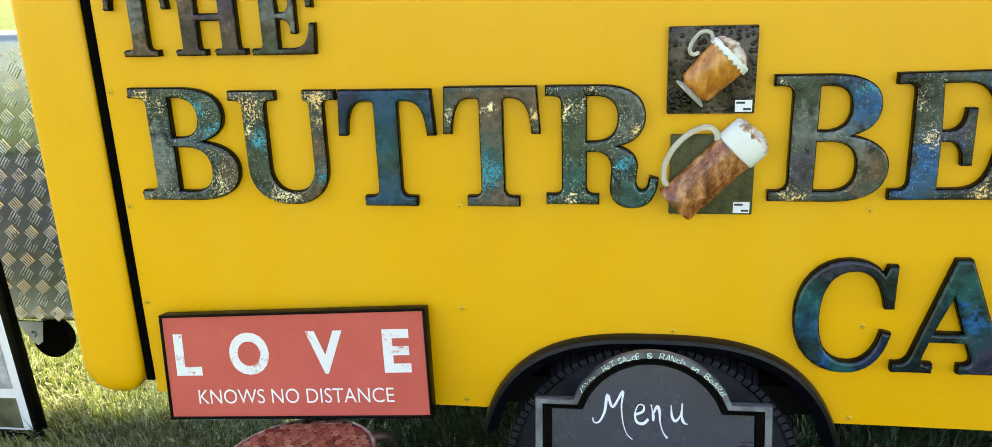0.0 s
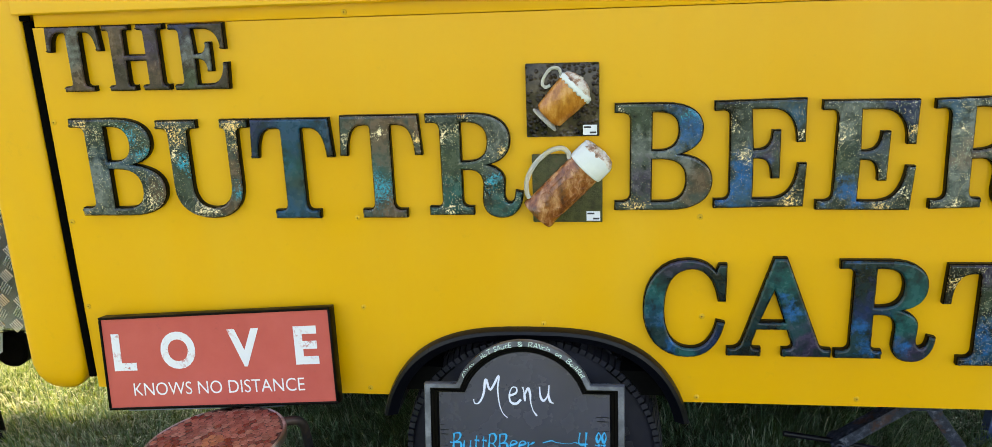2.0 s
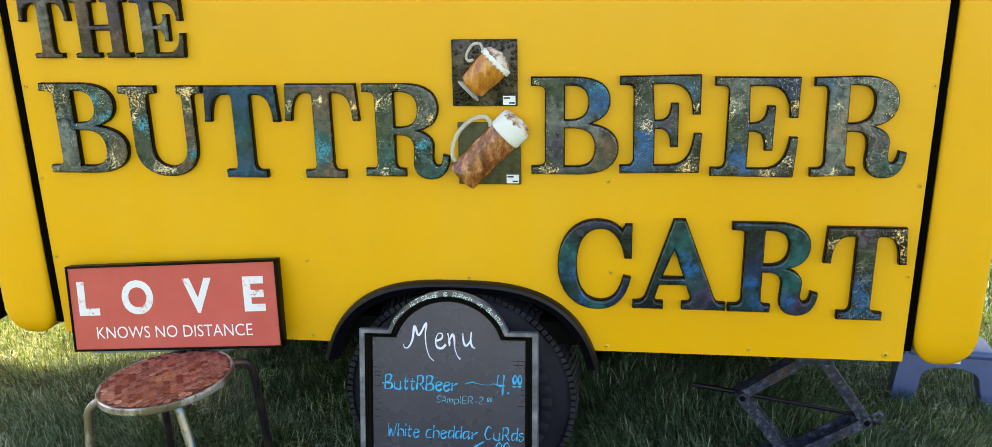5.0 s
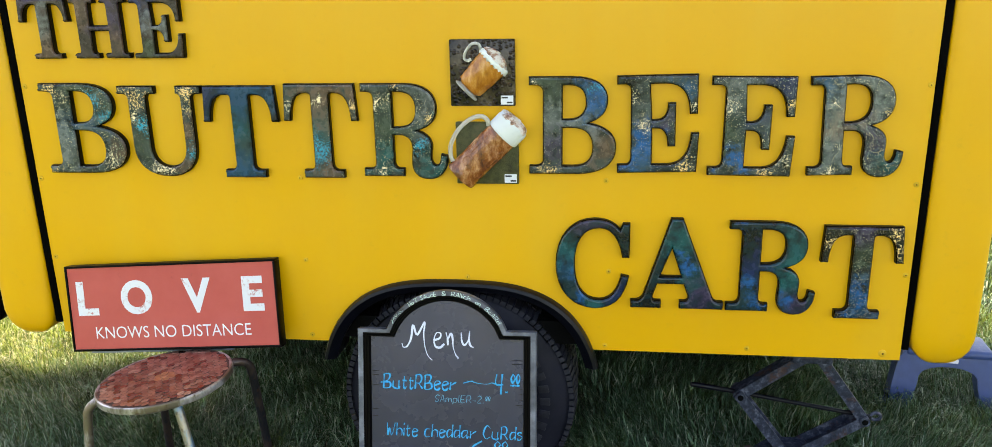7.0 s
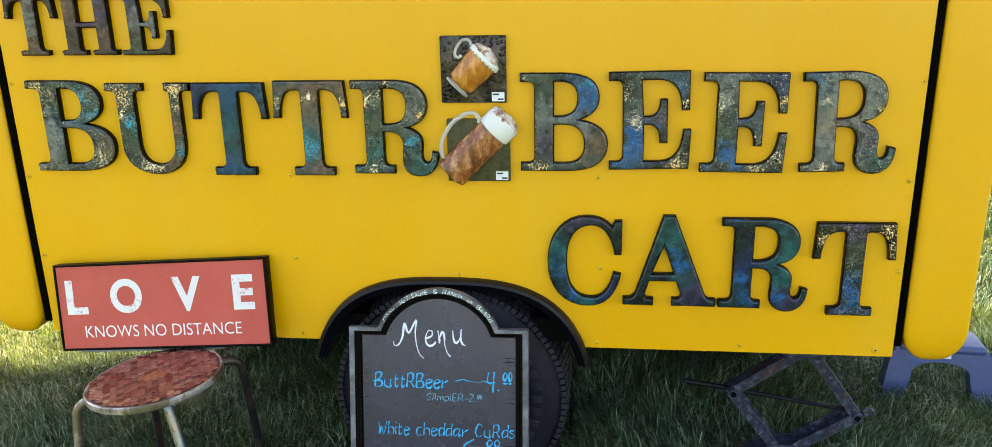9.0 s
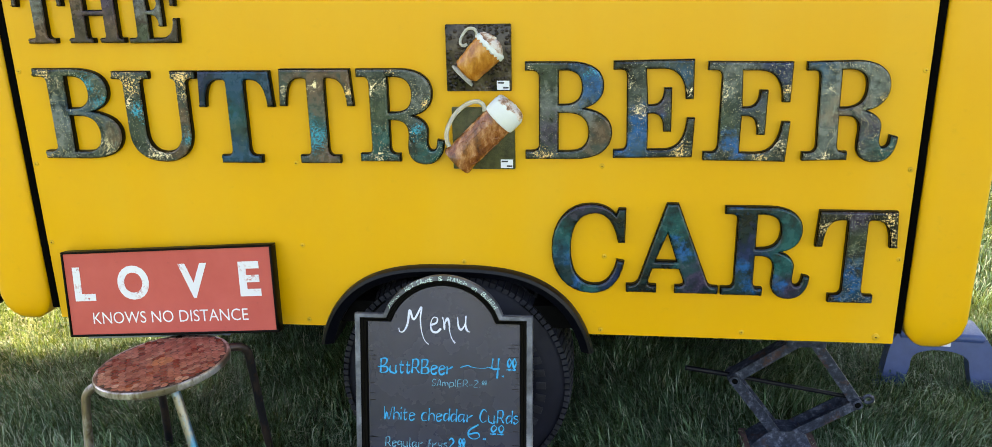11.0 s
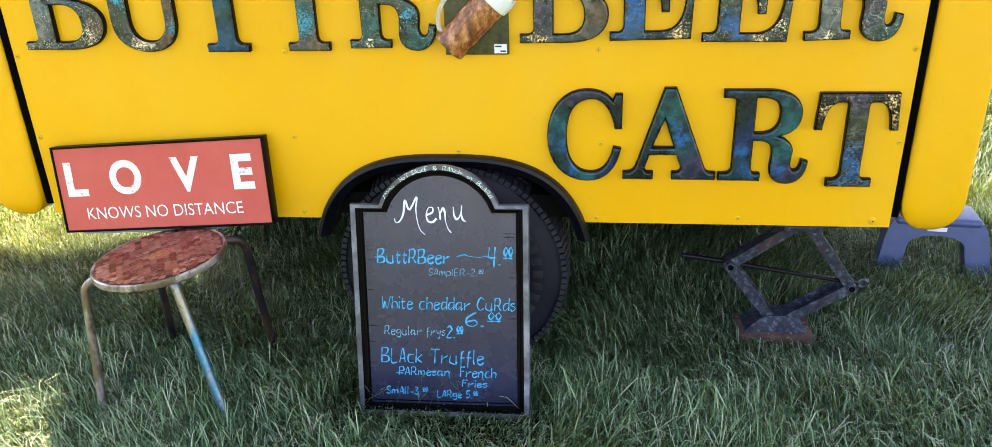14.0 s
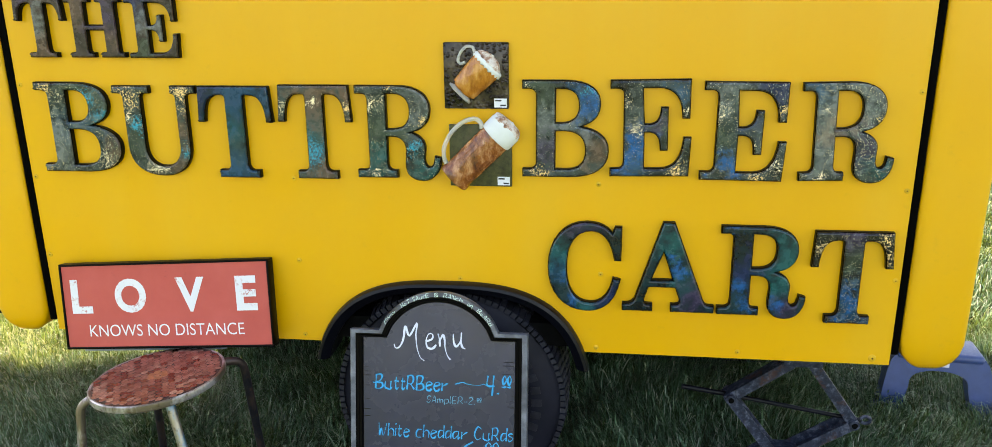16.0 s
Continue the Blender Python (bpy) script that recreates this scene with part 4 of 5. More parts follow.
part("mug_handle", relief(b, m1, 0.9, -0.022), SMOKED, mug, "clear grey mug handle")

t2 = tile("mug_plaque", 0.4015, 1.020, 0.158, 0.158, TILE_OLIVE, "olive speckled square tile with a tall beer mug in relief")
m2 = Matrix.Translation((-0.067, 0, -0.056)) @ Matrix.Rotation(radians(45.5), 4, "Y")
mug = new("mug")
mug.parent = t2
b = bmesh.new()
lathe(b, [(0.030, -0.004), (0.0405, -0.003), (0.0425, 0.003), (0.0415, 0.012), (0.0395, 0.018), (0.0405, 0.05), (0.041, 0.09), (0.041, 0.13), (0.0405, 0.152)], 48)
part("mug_body", relief(b, m2, 0.62, -0.024), BROWN_BEER, mug, "brown glazed tankard body with moulded relief")
b = bmesh.new()
for zz, aa, rr in ((0.04, -50, 0.013), (0.045, -115, 0.012), (0.125, -60, 0.012), (0.12, -115, 0.011)):
    ring = [((0.0415) * math.cos(radians(aa) + rr * math.cos(q) / 0.0415), (0.0415) * math.sin(radians(aa) + rr * math.cos(q) / 0.0415), zz + rr * math.sin(q)) for q in (2 * math.pi * k / 20 for k in range(20))]
    tube(b, ring, 0.0012, 6, close=True)
for k in range(9):
    a = radians(-160 + 17 * k)
    tube(b, [(0.0412 * math.cos(a), 0.0412 * math.sin(a), z) for z in (0.066, 0.075, 0.09, 0.104)], 0.0013, 6)
for zz in (0.062, 0.108):
    tube(b, [(0.0412 * math.cos(radians(-165 + 6 * k)), 0.0412 * math.sin(radians(-165 + 6 * k)), zz) for k in range(26)], 0.0011, 6)
part("moulding", relief(b, m2, 0.62, -0.024), BROWN_BEER, mug)
b = bmesh.new()
lathe(b, [(0.040, 0.148), (0.0435, 0.150), (0.0445, 0.154), (0.0445, 0.185), (0.041, 0.193)], 48)
part("foam_collar", relief(b, m2, 0.62, -0.024), FOAM, mug, "white foam collar")
part("foam", relief(foam_dome(0.042, 0.018, 9, 0.3), m2 @ Matrix.Translation((0, 0, 0.188)), 0.62, -0.024), FOAM_TOP, mug, "foam top with brown drizzle")
b = bmesh.new()
tube(b, smooth_line([(-0.040, 0, 0.142), (-0.052, 0, 0.150), (-0.070, 0, 0.146), (-0.084, 0, 0.120), (-0.086, 0, 0.080), (-0.074, 0, 0.042), (-0.054, 0, 0.020), (-0.040, 0, 0.014)]), 0.0058, 12)
part("mug_handle", relief(b, m2, 0.9, -0.028), SMOKED, mug, "clear glassy mug handle")


# ---------------------------------------------------------------- writing
def lettered(text, width, height, bold=0.0, thick=0.0004):
    """Printed words fitted to a width and height, upright in x and z, their lower left corner at the origin."""
    cu = bpy.data.curves.new("text", "FONT")
    cu.body, cu.size, cu.offset, cu.extrude, cu.resolution_u = text, 1.0, bold, 0.0, 5
    data = baked(new("text", cu), "lettering")
    co = np.empty(len(data.vertices) * 3)
    data.vertices.foreach_get("co", co)
    co = co.reshape(-1, 3)
    lo, hi = co.min(axis=0), co.max(axis=0)
    out = np.zeros_like(co)
    out[:, 0] = (co[:, 0] - lo[0]) / (hi[0] - lo[0]) * width
    out[:, 2] = (co[:, 1] - lo[1]) / (hi[1] - lo[1]) * height
    data.vertices.foreach_set("co", out.ravel())
    return data


# Marker strokes on a grid: x then y, base line at 2, small letters to 6, capitals to 9.
HAND = {"M": "13 03 02 12 28 34 58 54 62 71", "e": "04 45 36 16 04 12 32 43", "n": "06 02|04 26 45 42 50", "u": "06 03 22 42 46|46 42 53", "B": "09 02|09 39 48 36 05|05 45 53 32 02",
        "t": "18 13 22 33|06 36", "R": "09 02|09 39 47 35 05|25 52", "r": "06 02|04 25 46", "S": "48 29 07 25 44 22 03", "s": "36 16 05 34 33 12 03", "A": "02 29 42|14 34",
        "m": "06 02|05 26 32|35 56 62", "p": "06 00|06 36 44 32 02", "l": "09 03 12", "-": "04 34", "2": "08 29 47 25 02 42", ".": "02 12", "0": "29 06 22 46 29", "W": "09 12 26 42 69",
        "h": "09 02|05 26 45 42", "i": "06 02|08 09", "c": "46 16 04 12 42", "d": "46 16 04 12 44|49 42", "a": "46 16 04 12 44|46 42 53", "C": "58 29 05 22 53", "6": "39 06 03 22 43 35 04",
        "g": "46 16 04 23 45|46 41 20 01", "f": "38 28 17 10|05 35", "y": "06 14 34|46 30 10", "L": "09 02 42", "K": "09 02|48 05 42", "k": "09 02|46 14 42", "T": "09 69|39 32",
        "3": "09 38 26 15 35 43 22 03", "5": "49 19 06 36 44 22 03", "F": "09 02|09 49|06 36", "4": "09 05 45|39 31", "o": "26 04 22 44 26", "H": "09 02|49 42|05 45", "b": "09 02|05 35 43 22 02",
        "E": "49 09 02 42|05 35", "N": "02 09 42 49", "&": "42 07 29 37 04 22 45", "~": "04 26 35 54 74 85 94", "O": "29 05 22 45 29", "P": "09 02|09 39 46 05", "U": "09 04 22 44 49", "D": "09 02|09 39 46 42 02", "_": "03 33"}


# A looser script for the heading: how far each character moves the pen on, and its strokes from the base line.
SCRIPT = {"M": (8.7, "0,1.3 0.3,0.3 1.4,0.5 2.5,2.6 3.1,6.1 4.2,3.6 6.3,7.0 6.0,4.0 6.3,0.6 7.1,-1.8 8.3,-3.0"), "e": (3.4, "0,2.2 1.7,2.9 1.9,4.1 0.8,4.2 0.1,2.4 0.5,0.7 1.8,0.4 2.9,1.4"),
          "n": (4.1, "0,4.4 0.4,2.6 0.5,1.0|0.5,2.6 1.3,4.1 1.8,2.8 1.9,0.8 2.5,-1.2 3.4,-2.4"), "u": (3.2, "0,4.5 0.2,2.2 0.9,1.2 1.9,2.4 2.3,4.9|2.3,4.6 2.2,2.2 2.6,1.0 3.4,0.6")}


def strokes(text, script=False):
    """The marker lines of each character, capitals 7 high over a base line at 0, and the width of the whole."""
    if script:
        x, out = 0.0, []
        for ch in text:
            on, runs = SCRIPT[ch]
            out.append([[(x + float(q.split(",")[0]), float(q.split(",")[1])) for q in run.split()] for run in runs.split("|")])
            x += on
        return out, x
    x, out = 0.0, []
    for i, ch in enumerate(text):
        if ch == " ":
            x += 4.0
            continue
        if ch == "^":
            continue
        small = i > 0 and text[i - 1] == "^"
        k, lift = (0.5, 3.6) if small else (1.0, 0.0)
        wide, runs = 0, []
        for run in HAND[ch].split("|"):
            pts = [(x + k * int(q[0]), lift + k * (int(q[1]) - 2)) for q in run.split()]
            wide = max(wide, max(int(q[0]) for q in run.split()))
            runs.append([(px + 0.10 * pz + 0.3 * noise.noise((px * 1.7, pz * 2.1, i)), pz + 0.35 * noise.noise((px * 1.3, pz * 1.9, i + 50))) for px, pz in pts])
        if small:
            runs.append([(x, lift - 0.9), (x + 1.2, lift - 1.0), (x + 2.4, lift - 0.8)])
        out.append(runs)
        x += k * (wide + 1.6)
    return out, max(x - 1.6, 1)


def chalk(text, x0, x1, base, cap, pen, material, parent, y, where=None, script=False):
    """Hand-lettered words as thin raised marker lines, a part for each character; where() may lay them along a curve."""
    chars, w = strokes(text, script)
    kx, kz = (x1 - x0) / w, (cap - base) / 7
    for runs in chars:
        b = bmesh.new()
        for run in runs:
            pts = smooth_line([(x0 + px * kx, 0.0, base + pz * kz) for px, pz in run], 5)
            if where:
                pts = [where(p) for p in pts]
            first = len(b.verts)
            tube(b, pts, lambda t: pen * (0.8 + 0.35 * math.sin(7 * t + len(run))), 6)
            b.verts.ensure_lookup_table()
            for v in b.verts[first:]:
                v.co.y *= 0.25
        part("written_character", b, material, parent, m=pose(0, y, 0))


# ---------------------------------------------------------------- red framed sign
SW, SH = 0.612, 0.242
sign = empty("framed_sign", pose(-0.773, -0.078, 0.4590, -9.5, -3.5, 0), "black framed red sign with white words resting on the stool", "sign")
bm = bmesh.new()
F = 0.006
for lo, hi in (((0, 0, 0), (SW, 0.034, F)), ((0, 0, SH - F), (SW, 0.034, SH)), ((0, 0, F + 0.0003), (F, 0.034, SH - F - 0.0003)), ((SW - F, 0, F + 0.0003), (SW, 0.034, SH - F - 0.0003))):
    box(bm, lo, hi, bevel=0.0012)
part("frame", bm, FRAME_BLACK, sign, "thin black box frame")
bm = bmesh.new()
box(bm, (F + 0.0004, 0.003, F + 0.0004), (SW - F - 0.0004, 0.012, SH - F - 0.0004))
part("face_panel", bm, RED, sign, "faded red printed face")
bm = bmesh.new()
box(bm, (0.030, 0.0345, -0.014), (0.455, 0.0405, SH - 0.02), bevel=0.001)
part("backing", bm, BACKING, sign, "pale grey-blue backing board showing below the frame")
for ch, x0, x1 in (("L", 0.028, 0.090), ("O", 0.159, 0.252), ("V", 0.340, 0.424), ("E", 0.513, 0.573)):
    part("printed_letter", lettered(ch, x1 - x0, 0.096, 0.035), WHITE_PRINT, sign, m=pose(x0, 0.0024, 0.102))
part("printed_line", lettered("KNOWS NO DISTANCE", 0.455, 0.033, -0.004), PURE_WHITE, sign, m=pose(0.074, 0.0024, 0.036))

# ---------------------------------------------------------------- stool
seat_m = pose(-0.420, -0.228, 0.476, 0, -4.5, 0)
stool = empty("stool", pose(0, 0, 0), "round stool topped with copper coins on worn steel tube legs", "stool")
SR = 0.168
bm = bmesh.new()
lathe(bm, [(0.02, -0.022), (SR - 0.006, -0.022), (SR, -0.018), (SR + 0.001, -0.010), (SR, -0.003), (SR - 0.003, -0.0008), (SR - 0.007, -0.0025), (0.02, -0.0025)], 72, seat_m)
part("seat", bm, TUBE_STEEL, stool, "round seat with a scuffed metal edge")
bm = bmesh.new()
lathe(bm, [(0.02, -0.0024), (SR - 0.0075, -0.0024), (SR - 0.0075, -0.0018), (0.02, -0.0018)], 48, seat_m)
part("resin_bed", bm, RESIN, stool)


def leg(top, bend, foot, material):
    b = bmesh.new()
    a, c, d = Vector(top), Vector(bend), Vector(foot)
    pts = [a, a.lerp(c, 0.45)]
    for k in range(1, 8):
        t = k / 8
        p0, p2 = a.lerp(c, 0.55), c.lerp(d, 0.10)
        pts.append(p0 * (1 - t) ** 2 + c * 2 * t * (1 - t) + p2 * t * t)
    pts += [c.lerp(d, f) for f in (0.14, 0.3, 0.5, 0.7, 0.9, 1.0)]
    tube(b, pts, 0.0115, 14)
    part("leg", b, material, stool)


def at_seat(x, y, z):
    return tuple(seat_m @ Vector((x, y, z)))


leg(at_seat(-0.06, -0.02, -0.034), at_seat(-0.190, -0.060, -0.034), (-0.622, -0.332, -0.01), TUBE_STEEL)
leg(at_seat(0.02, -0.03, -0.034), at_seat(0.058, -0.068, -0.030), (-0.232, -0.372, -0.01), TUBE_BLUE)
leg(at_seat(0.06, 0.06, -0.026), at_seat(0.160, 0.150, -0.024), (-0.262, 0.018, -0.01), TUBE_DARK)
leg(at_seat(-0.04, 0.05, -0.034), at_seat(-0.105, 0.140, -0.036), (-0.612, 0.062, -0.01), TUBE_DARK)

# ---------------------------------------------------------------- menu board
board = empty("menu_board", pose(0.067, -0.235, 0.0, -12.5, -0.5, 0), "black arched chalkboard with handwritten menu leaning on the wheel", "chalkboard")
BW, BS, BT = 0.468, 0.584, 0.690


def board_line(inset, n=28):
    """The board's outline: straight sides, shoulders, small steps and a round top."""
    i = inset
    c, cz = BW / 2, 0.515
    r = BT - cz - i * 0.84
    s = BS + 0.003 - i * 0.66
    zs = s + 0.014
    a0 = math.asin((zs + 0.012 - cz) / r)
    pts = [(i, i), (i, s), (c - r * math.cos(a0) - 0.012, s)]
    for k in range(n + 1):
        a = a0 + (math.pi - 2 * a0) * k / n
        pts.append((c - r * math.cos(a), cz + r * math.sin(a)))
    return pts + [(c + r * math.cos(a0) + 0.012, s), (BW - i, s), (BW - i, i)]


levels = [(0.0, 0.024), (0.0, 0.003), (0.002, 0.0), (0.015, 0.0), (0.018, 0.004), (0.022, 0.0045), (0.025, 0.002), (0.030, 0.003), (0.034, 0.0105)]
bm = bmesh.new()
loft(bm, [[(x, y, z) for x, z in board_line(i)] for i, y in levels[:4]], caps=False)
part("moulding_outer", bm, MOULDING, board, "scuffed grey-black frame face")
bm = bmesh.new()
loft(bm, [[(x, y, z) for x, z in board_line(i)] for i, y in levels[3:]], caps=False)
part("moulding_inner", bm, FRAME_BLACK, board)
bm = bmesh.new()
prism(bm, board_line(0.033), 0.010, 0.018)
part("writing_surface", bm, CHALKBOARD, board, "matt black board surface")
bm = bmesh.new()
prism(bm, board_line(0.002), 0.0185, 0.0235)
part("backing", bm, FRAME_BLACK, board)
bm = bmesh.new()
box(bm, (0.036, 0.0088, 0.040), (BW - 0.036, 0.0099, 0.043))
scr = random.Random(3)
for side in (0, 1):
    for k in range(13):
        z = 0.06 + 0.46 * scr.random() ** 0.6
        w = scr.uniform(0.006, 0.024) * (1.3 if z > 0.44 else 0.8)
        x = 0.036 if side == 0 else BW - 0.036 - w
        box(bm, (x, 0.0092, z), (x + w, 0.0099, z + scr.uniform(0.0007, 0.0018)))
tagged(part("scrape", bm, FRAME_BLACK, board, smooth=False), kind="stuff")
Y = 0.0094


def line(text, x0, x1, base, cap, pen, mat):
    chalk(text, x0, x1, base, cap, pen, mat, board, Y)


chalk("Menu", 0.1165, 0.3035, 0.536, 0.606, 0.0027, CHALK_WHITE, board, Y, script=True)
line("ButtRBeer", 0.066, 0.258, 0.429, 0.466, 0.0024, CHALK_BLUE)
line("~", 0.277, 0.360, 0.442, 0.462, 0.0013, CHALK_BLUE)
line("4.^0^0", 0.362, 0.419, 0.428, 0.474, 0.0025, CHALK_BLUE)
line("SAmplER-2.^0^0", 0.203, 0.345, 0.397, 0.415, 0.0011, CHALK_PALE)
line("White cheddar CuRds", 0.073, 0.429, 0.303, 0.337, 0.0018, CHALK_BLUE)
line("6.^0^0", 0.300, 0.384, 0.259, 0.296, 0.0022, CHALK_BLUE)
line("Regular frys", 0.077, 0.241, 0.230, 0.254, 0.0014, CHALK_PALE)
line("2.^0^0", 0.246, 0.286, 0.225, 0.257, 0.0024, CHALK_BLUE)
line("BLAck Truffle", 0.065, 0.343, 0.151, 0.191, 0.0019, CHALK_BLUE)
line("PARmesan", 0.112, 0.252, 0.116, 0.138, 0.0017, CHALK_BLUE)
line("French", 0.280, 0.376, 0.114, 0.142, 0.0018, CHALK_BLUE)
line("Fries", 0.285, 0.351, 0.086, 0.105, 0.0017, CHALK_BLUE)
line("SmAll-3.^0^0", 0.075, 0.186, 0.060, 0.081, 0.0018, CHALK_BLUE)
line("LARge 5.^0^0", 0.216, 0.324, 0.054, 0.074, 0.0018, CHALK_BLUE)
chalk("-", 0.058, 0.078, 0.440, 0.454, 0.0018, CHALK_BLUE, board, Y)
chalk("-", 0.104, 0.122, 0.116, 0.130, 0.0015, CHALK_BLUE, board, Y)


def on_arch(p):
    r = BT - 0.515 - 0.0125 + p.z
    a = math.pi - p.x
    return Vector((BW / 2 + r * math.cos(a), p.y, 0.515 + r * math.sin(a)))


for text, a0, a1 in (("HoT SAucE", 0.95, 1.42), ("&", 1.51, 1.57), ("RANch", 1.66, 1.96), ("on", 2.06, 2.15), ("BoARd", 2.24, 2.55)):
    chalk(text, a0, a1, 0.0, 0.0105, 0.0010, CHALK_GREEN, board, -0.0003, on_arch)
bm = bmesh.new()
for k in range(5):
    a = 0.56 + 0.055 * k
    tube(bm, [on_arch(Vector((a + 0.02 * q, 0, 0.001 + 0.004 * (q + k) % 0.01))) for q in (0, 1, 2)], 0.001, 6)
part("scribble", bm, CHALK_GREEN, board, m=pose(0, -0.0003, 0))

# ---------------------------------------------------------------- scissor jack on a brick
JY = 0.212
brick = tagged(part("brick", box(bmesh.new(), (1.136, 0.146, -0.01), (1.356, 0.276, 0.056), bevel=0.006, seg=2), BRICK), "weathered red brick on the grass under the jack", "brick")
jack = empty("scissor_jack", pose(0, 0, 0), "weathered steel scissor jack under the cart, standing on a brick", "jack")


def arm(a, c, y0, y1, w=0.030):
    """A folded channel arm between two pivots."""
    a, c = Vector((a[0], 0, a[1])), Vector((c[0], 0, c[1]))
    d = (c - a).normalized()
    n = Vector((-d.z, 0, d.x))
    b = bmesh.new()
    e = 0.012
    for (ya, yb, s0, s1) in ((y0, y0 + 0.004, -w / 2, w / 2), (y1 - 0.004, y1, -w / 2, w / 2), (y0 + 0.0042, y1 - 0.0042, w / 2 - 0.005, w / 2)):
        q = [a - d * e + n * s0, c + d * e + n * s0, c + d * e + n * s1, a - d * e + n * s1]
        vs = [b.verts.new((p.x, y, p.z)) for y in (ya, yb) for p in q]
        for f in ((0, 1, 2, 3), (7, 6, 5, 4), (0, 4, 5, 1), (1, 5, 6, 2), (2, 6, 7, 3), (3, 7, 4, 0)):
            b.faces.new([vs[i] for i in f])
    part("arm", b, RUST, jack, smooth=False)


TOPL, TOPR, LEFT, RIGHT, FOOTL, FOOTR = (1.266, 0.388), (1.318, 0.386), (1.098, 0.266), (1.448, 0.204), (1.232, 0.092), (1.276, 0.092)
arm(LEFT, TOPL, JY - 0.022, JY + 0.022)
arm(TOPR, RIGHT, JY - 0.022, JY + 0.022)
arm(FOOTL, LEFT, JY - 0.030, JY + 0.030)
arm(RIGHT, FOOTR, JY - 0.030, JY + 0.030)
bm = bmesh.new()
tube(bm, [(0.958, JY - 0.012, 0.293), (1.05, JY - 0.006, 0.277), (1.10, JY, 0.267)], 0.0075, 10)
part("crank_end", bm, TRIM_BLACK, jack)
bm = bmesh.new()
tube(bm, [(1.10, JY, 0.266), (1.28, JY, 0.236), (1.475, JY, 0.204)], 0.0065, 10)
part("screw_rod", bm, TRIM_BLACK, jack)
for (x, z) in (LEFT, RIGHT):
    bm = bmesh.new()
    lathe(bm, [(0.004, 0.0), (0.013, 0.0), (0.015, 0.003), (0.015, 0.072), (0.004, 0.072)], 16, pose(x, JY + 0.036, z, 90, 0, 0))
    pin = part("pivot", bm, RUST, jack)
    bm = bmesh.new()
    lathe(bm, [(0.002, 0.0), (0.0085, 0.0), (0.0085, 0.0735), (0.002, 0.0735)], 14, pose(x, JY + 0.036, z, 90, 0, 0))
    part("bore", bm, DARK_METAL, pin)
bm = bmesh.new()
tube(bm, [(1.487 + 0.014 * math.cos(q), JY, 0.206 + 0.011 * math.sin(q)) for q in (2 * math.pi * k / 14 for k in range(14))], 0.005, 8, close=True)
part("crank_eye", bm, RUST, jack)
bm = bmesh.new()
loft(bm, [[(x0, JY - d, z), (x1, JY - d, z), (x1, JY + d, z), (x0, JY + d, z)] for x0, x1, d, z in ((1.155, 1.335, 0.046, 0.0565), (1.160, 1.330, 0.044, 0.064), (1.20, 1.31, 0.036, 0.098), (1.215, 1.30, 0.034, 0.106))])
part("base_plate", bm, RUST, jack)
bm = bmesh.new()
box(bm, (1.235, JY - 0.03, 0.378), (1.345, JY + 0.03, 0.402), bevel=0.004)
box(bm, (1.20, JY - 0.045, 0.4025), (1.38, JY + 0.045, 0.49), bevel=0.004)
part("saddle", bm, RUST, jack)

# ---------------------------------------------------------------- plastic step stool
step = empty("step_stool", pose(1.856, 0.715, 0, 0, 0, -6), "blue-grey plastic step stool on the grass behind the cart", "step stool")
bm = bmesh.new()
box(bm, (-0.135, -0.095, 0.205), (0.135, 0.05, 0.235), bevel=0.014, seg=4)
part("top", bm, STEP_PLASTIC, step)
bm = bmesh.new()
# end panel: an arch between two splayed feet
inner = [(0.092 * math.cos(math.pi * k / 14), 0.115 + 0.060 * math.sin(math.pi * k / 14) ** 0.6) for k in range(15)]
side = [(0.118, 0.228), (0.138, 0.220), (0.152, 0.200), (0.161, 0.165), (0.170, 0.110), (0.176, 0.070), (0.186, 0.045), (0.205, 0.020), (0.208, -0.005), (0.116, -0.005), (0.102, 0.07)]
outline = side + inner + [(-x, z) for x, z in reversed(side)]
for y0, lean_y in ((-0.125, 1),):
    vs = len(bm.verts)
    prism(bm, outline, y0, y0 + 0.06)
    bm.verts.ensure_lookup_table()
    for v in bm.verts[vs:]:
        v.co.y += lean_y * v.co.z * 0.17
part("leg_panel", bm, STEP_PLASTIC, step)
bm = bmesh.new()
box(bm, (-0.035, -0.1015, 0.193), (0.025, -0.099, 0.207))
part("product_sticker", bm, WHITE_CARD, step, "small white sticker")

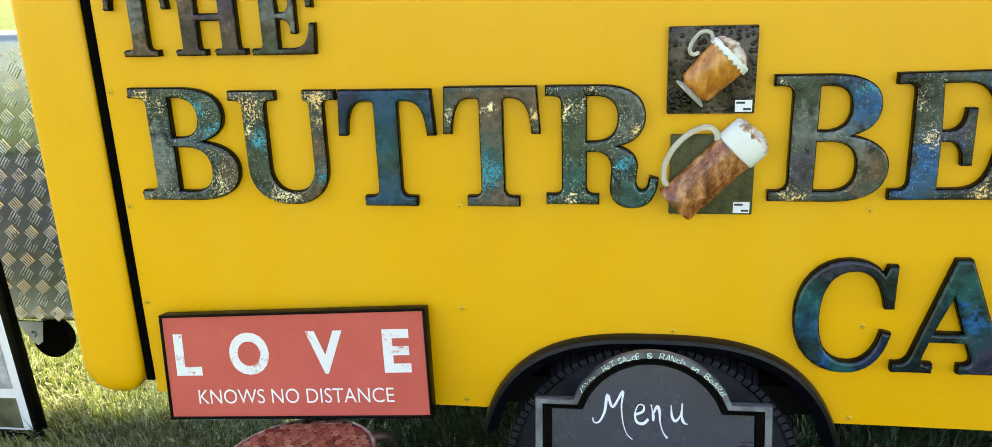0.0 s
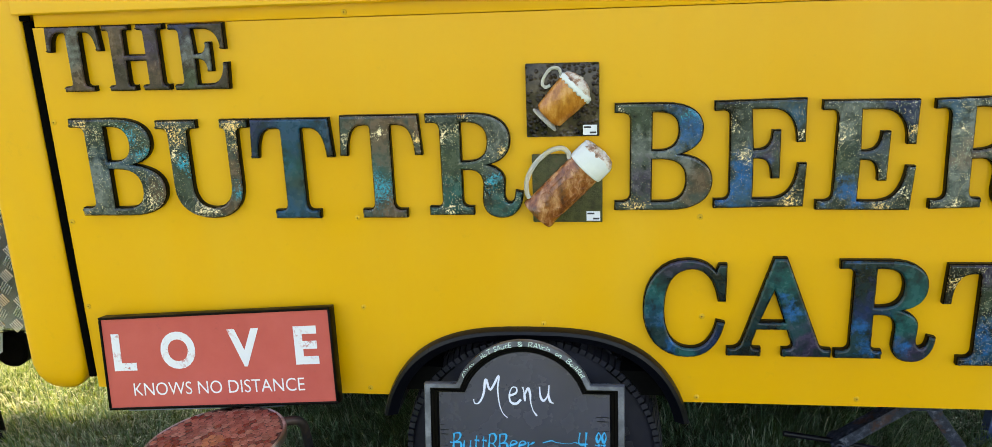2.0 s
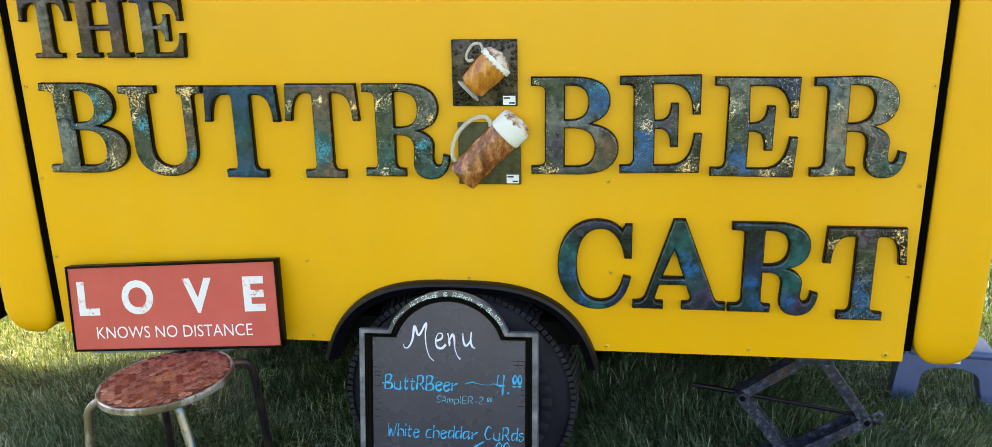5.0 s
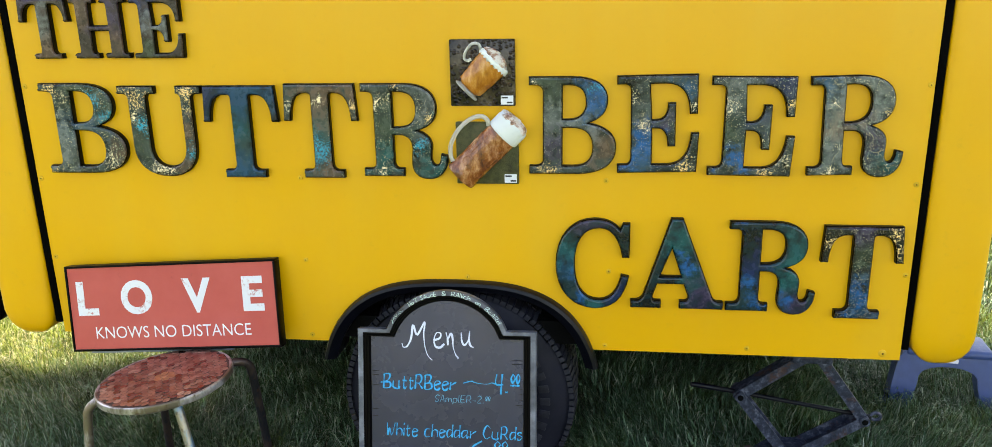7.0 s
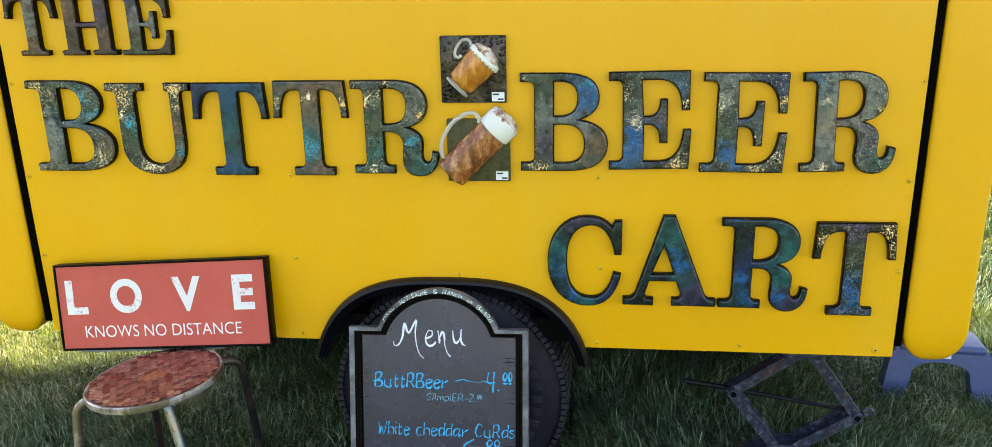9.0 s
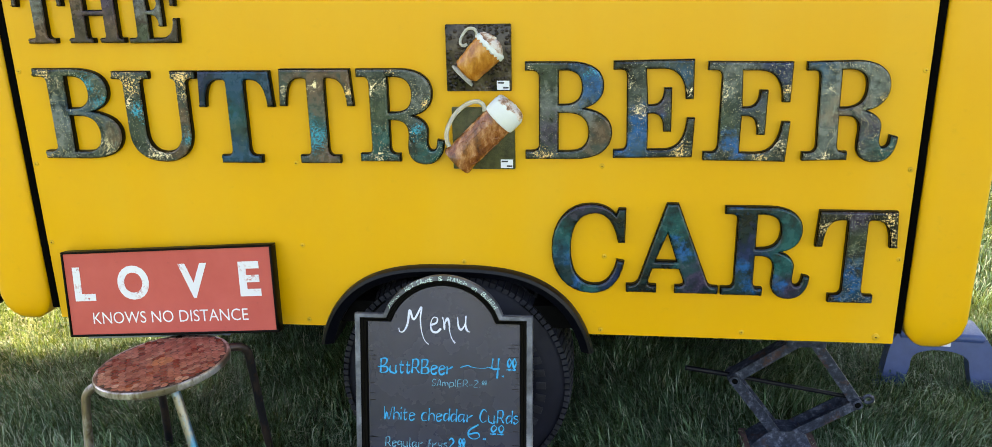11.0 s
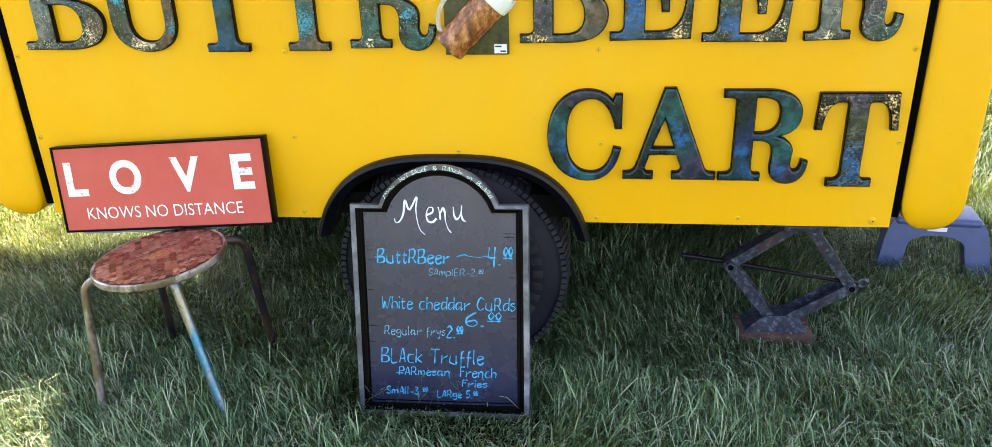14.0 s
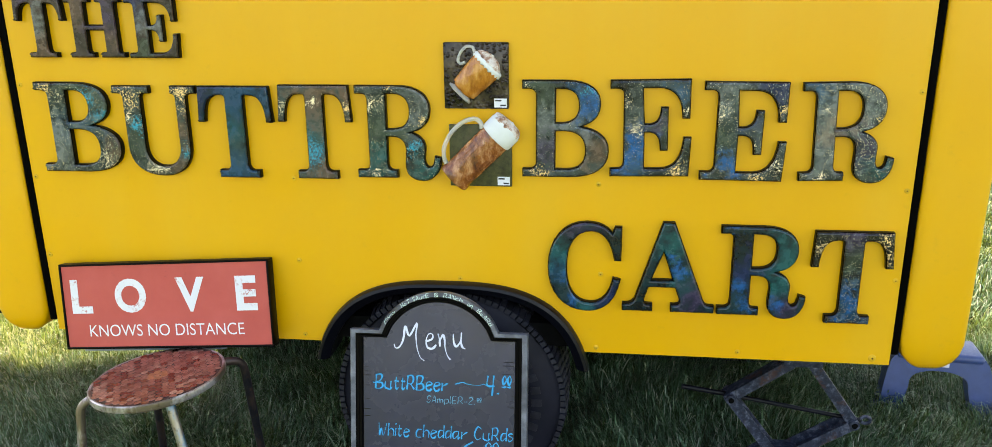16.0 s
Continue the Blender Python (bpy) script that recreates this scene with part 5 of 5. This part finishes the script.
# ---------------------------------------------------------------- coins in the stool's seat
bm = bmesh.new()
lathe(bm, [(0.0088, 0.0), (0.0093, 0.0006), (0.0090, 0.0012), (0.0080, 0.0009)], 14)
coin_mesh = bpy.data.meshes.new("coin")
bmesh.ops.recalc_face_normals(bm, faces=bm.faces)
bm.to_mesh(coin_mesh)
bm.free()
coin_mesh.materials.append(PENNY)
bright_mesh = coin_mesh.copy()
bright_mesh.materials.clear()
bright_mesh.materials.append(BRASS_COIN)
rnd = random.Random(5)
pitch, tall = 0.0187, 0.0162
count = 0
for j in range(-11, 12):
    for i in range(-11, 12):
        x, y = (i + 0.5 * (j % 2)) * pitch + rnd.uniform(-0.0008, 0.0008), j * tall + rnd.uniform(-0.0008, 0.0008)
        d = math.hypot(x, y)
        if d > SR - 0.014 or count > 295:
            continue
        count += 1
        data = bright_mesh if d < 0.026 else coin_mesh
        part("coin", data, PENNY, stool, m=seat_m @ pose(x, y, -0.0017 + rnd.uniform(0, 0.0006), rnd.uniform(-5, 5), rnd.uniform(-5, 5), rnd.uniform(0, 360)))

# ---------------------------------------------------------------- scraps on the lawn
def scrap(x, y, z, size, turn, label, color):
    b = bmesh.new()
    n = 7
    rows = [[(size * (i / n - 0.5) * 1.6, size * w * math.sin(math.pi * (0.08 + 0.84 * i / n)) * 0.5, 0.12 * size * math.sin(4 * i / n + w)) for w in (-1, -0.3, 0.3, 1)] for i in range(n + 1)]
    loft(b, rows, closed=False)
    got = bmesh.ops.extrude_face_region(b, geom=list(b.faces))["geom"]
    for g in got:
        if isinstance(g, bmesh.types.BMVert):
            g.co.z += 0.0008
    ob = part("dry_leaf", b, plain("dry_leaf", color, 0.6, vary=0.2), m=pose(x, y, z, 12, -8, turn))
    tagged(ob, label, "leaf", "scraps on the lawn")


scrap(1.30, -0.30, 0.060, 0.018, 70, "pale dry leaf scrap lying in the grass", (0.34, 0.34, 0.30))
scrap(1.72, 0.12, 0.055, 0.026, 20, "grey dry leaf lying in the grass", (0.20, 0.22, 0.23))
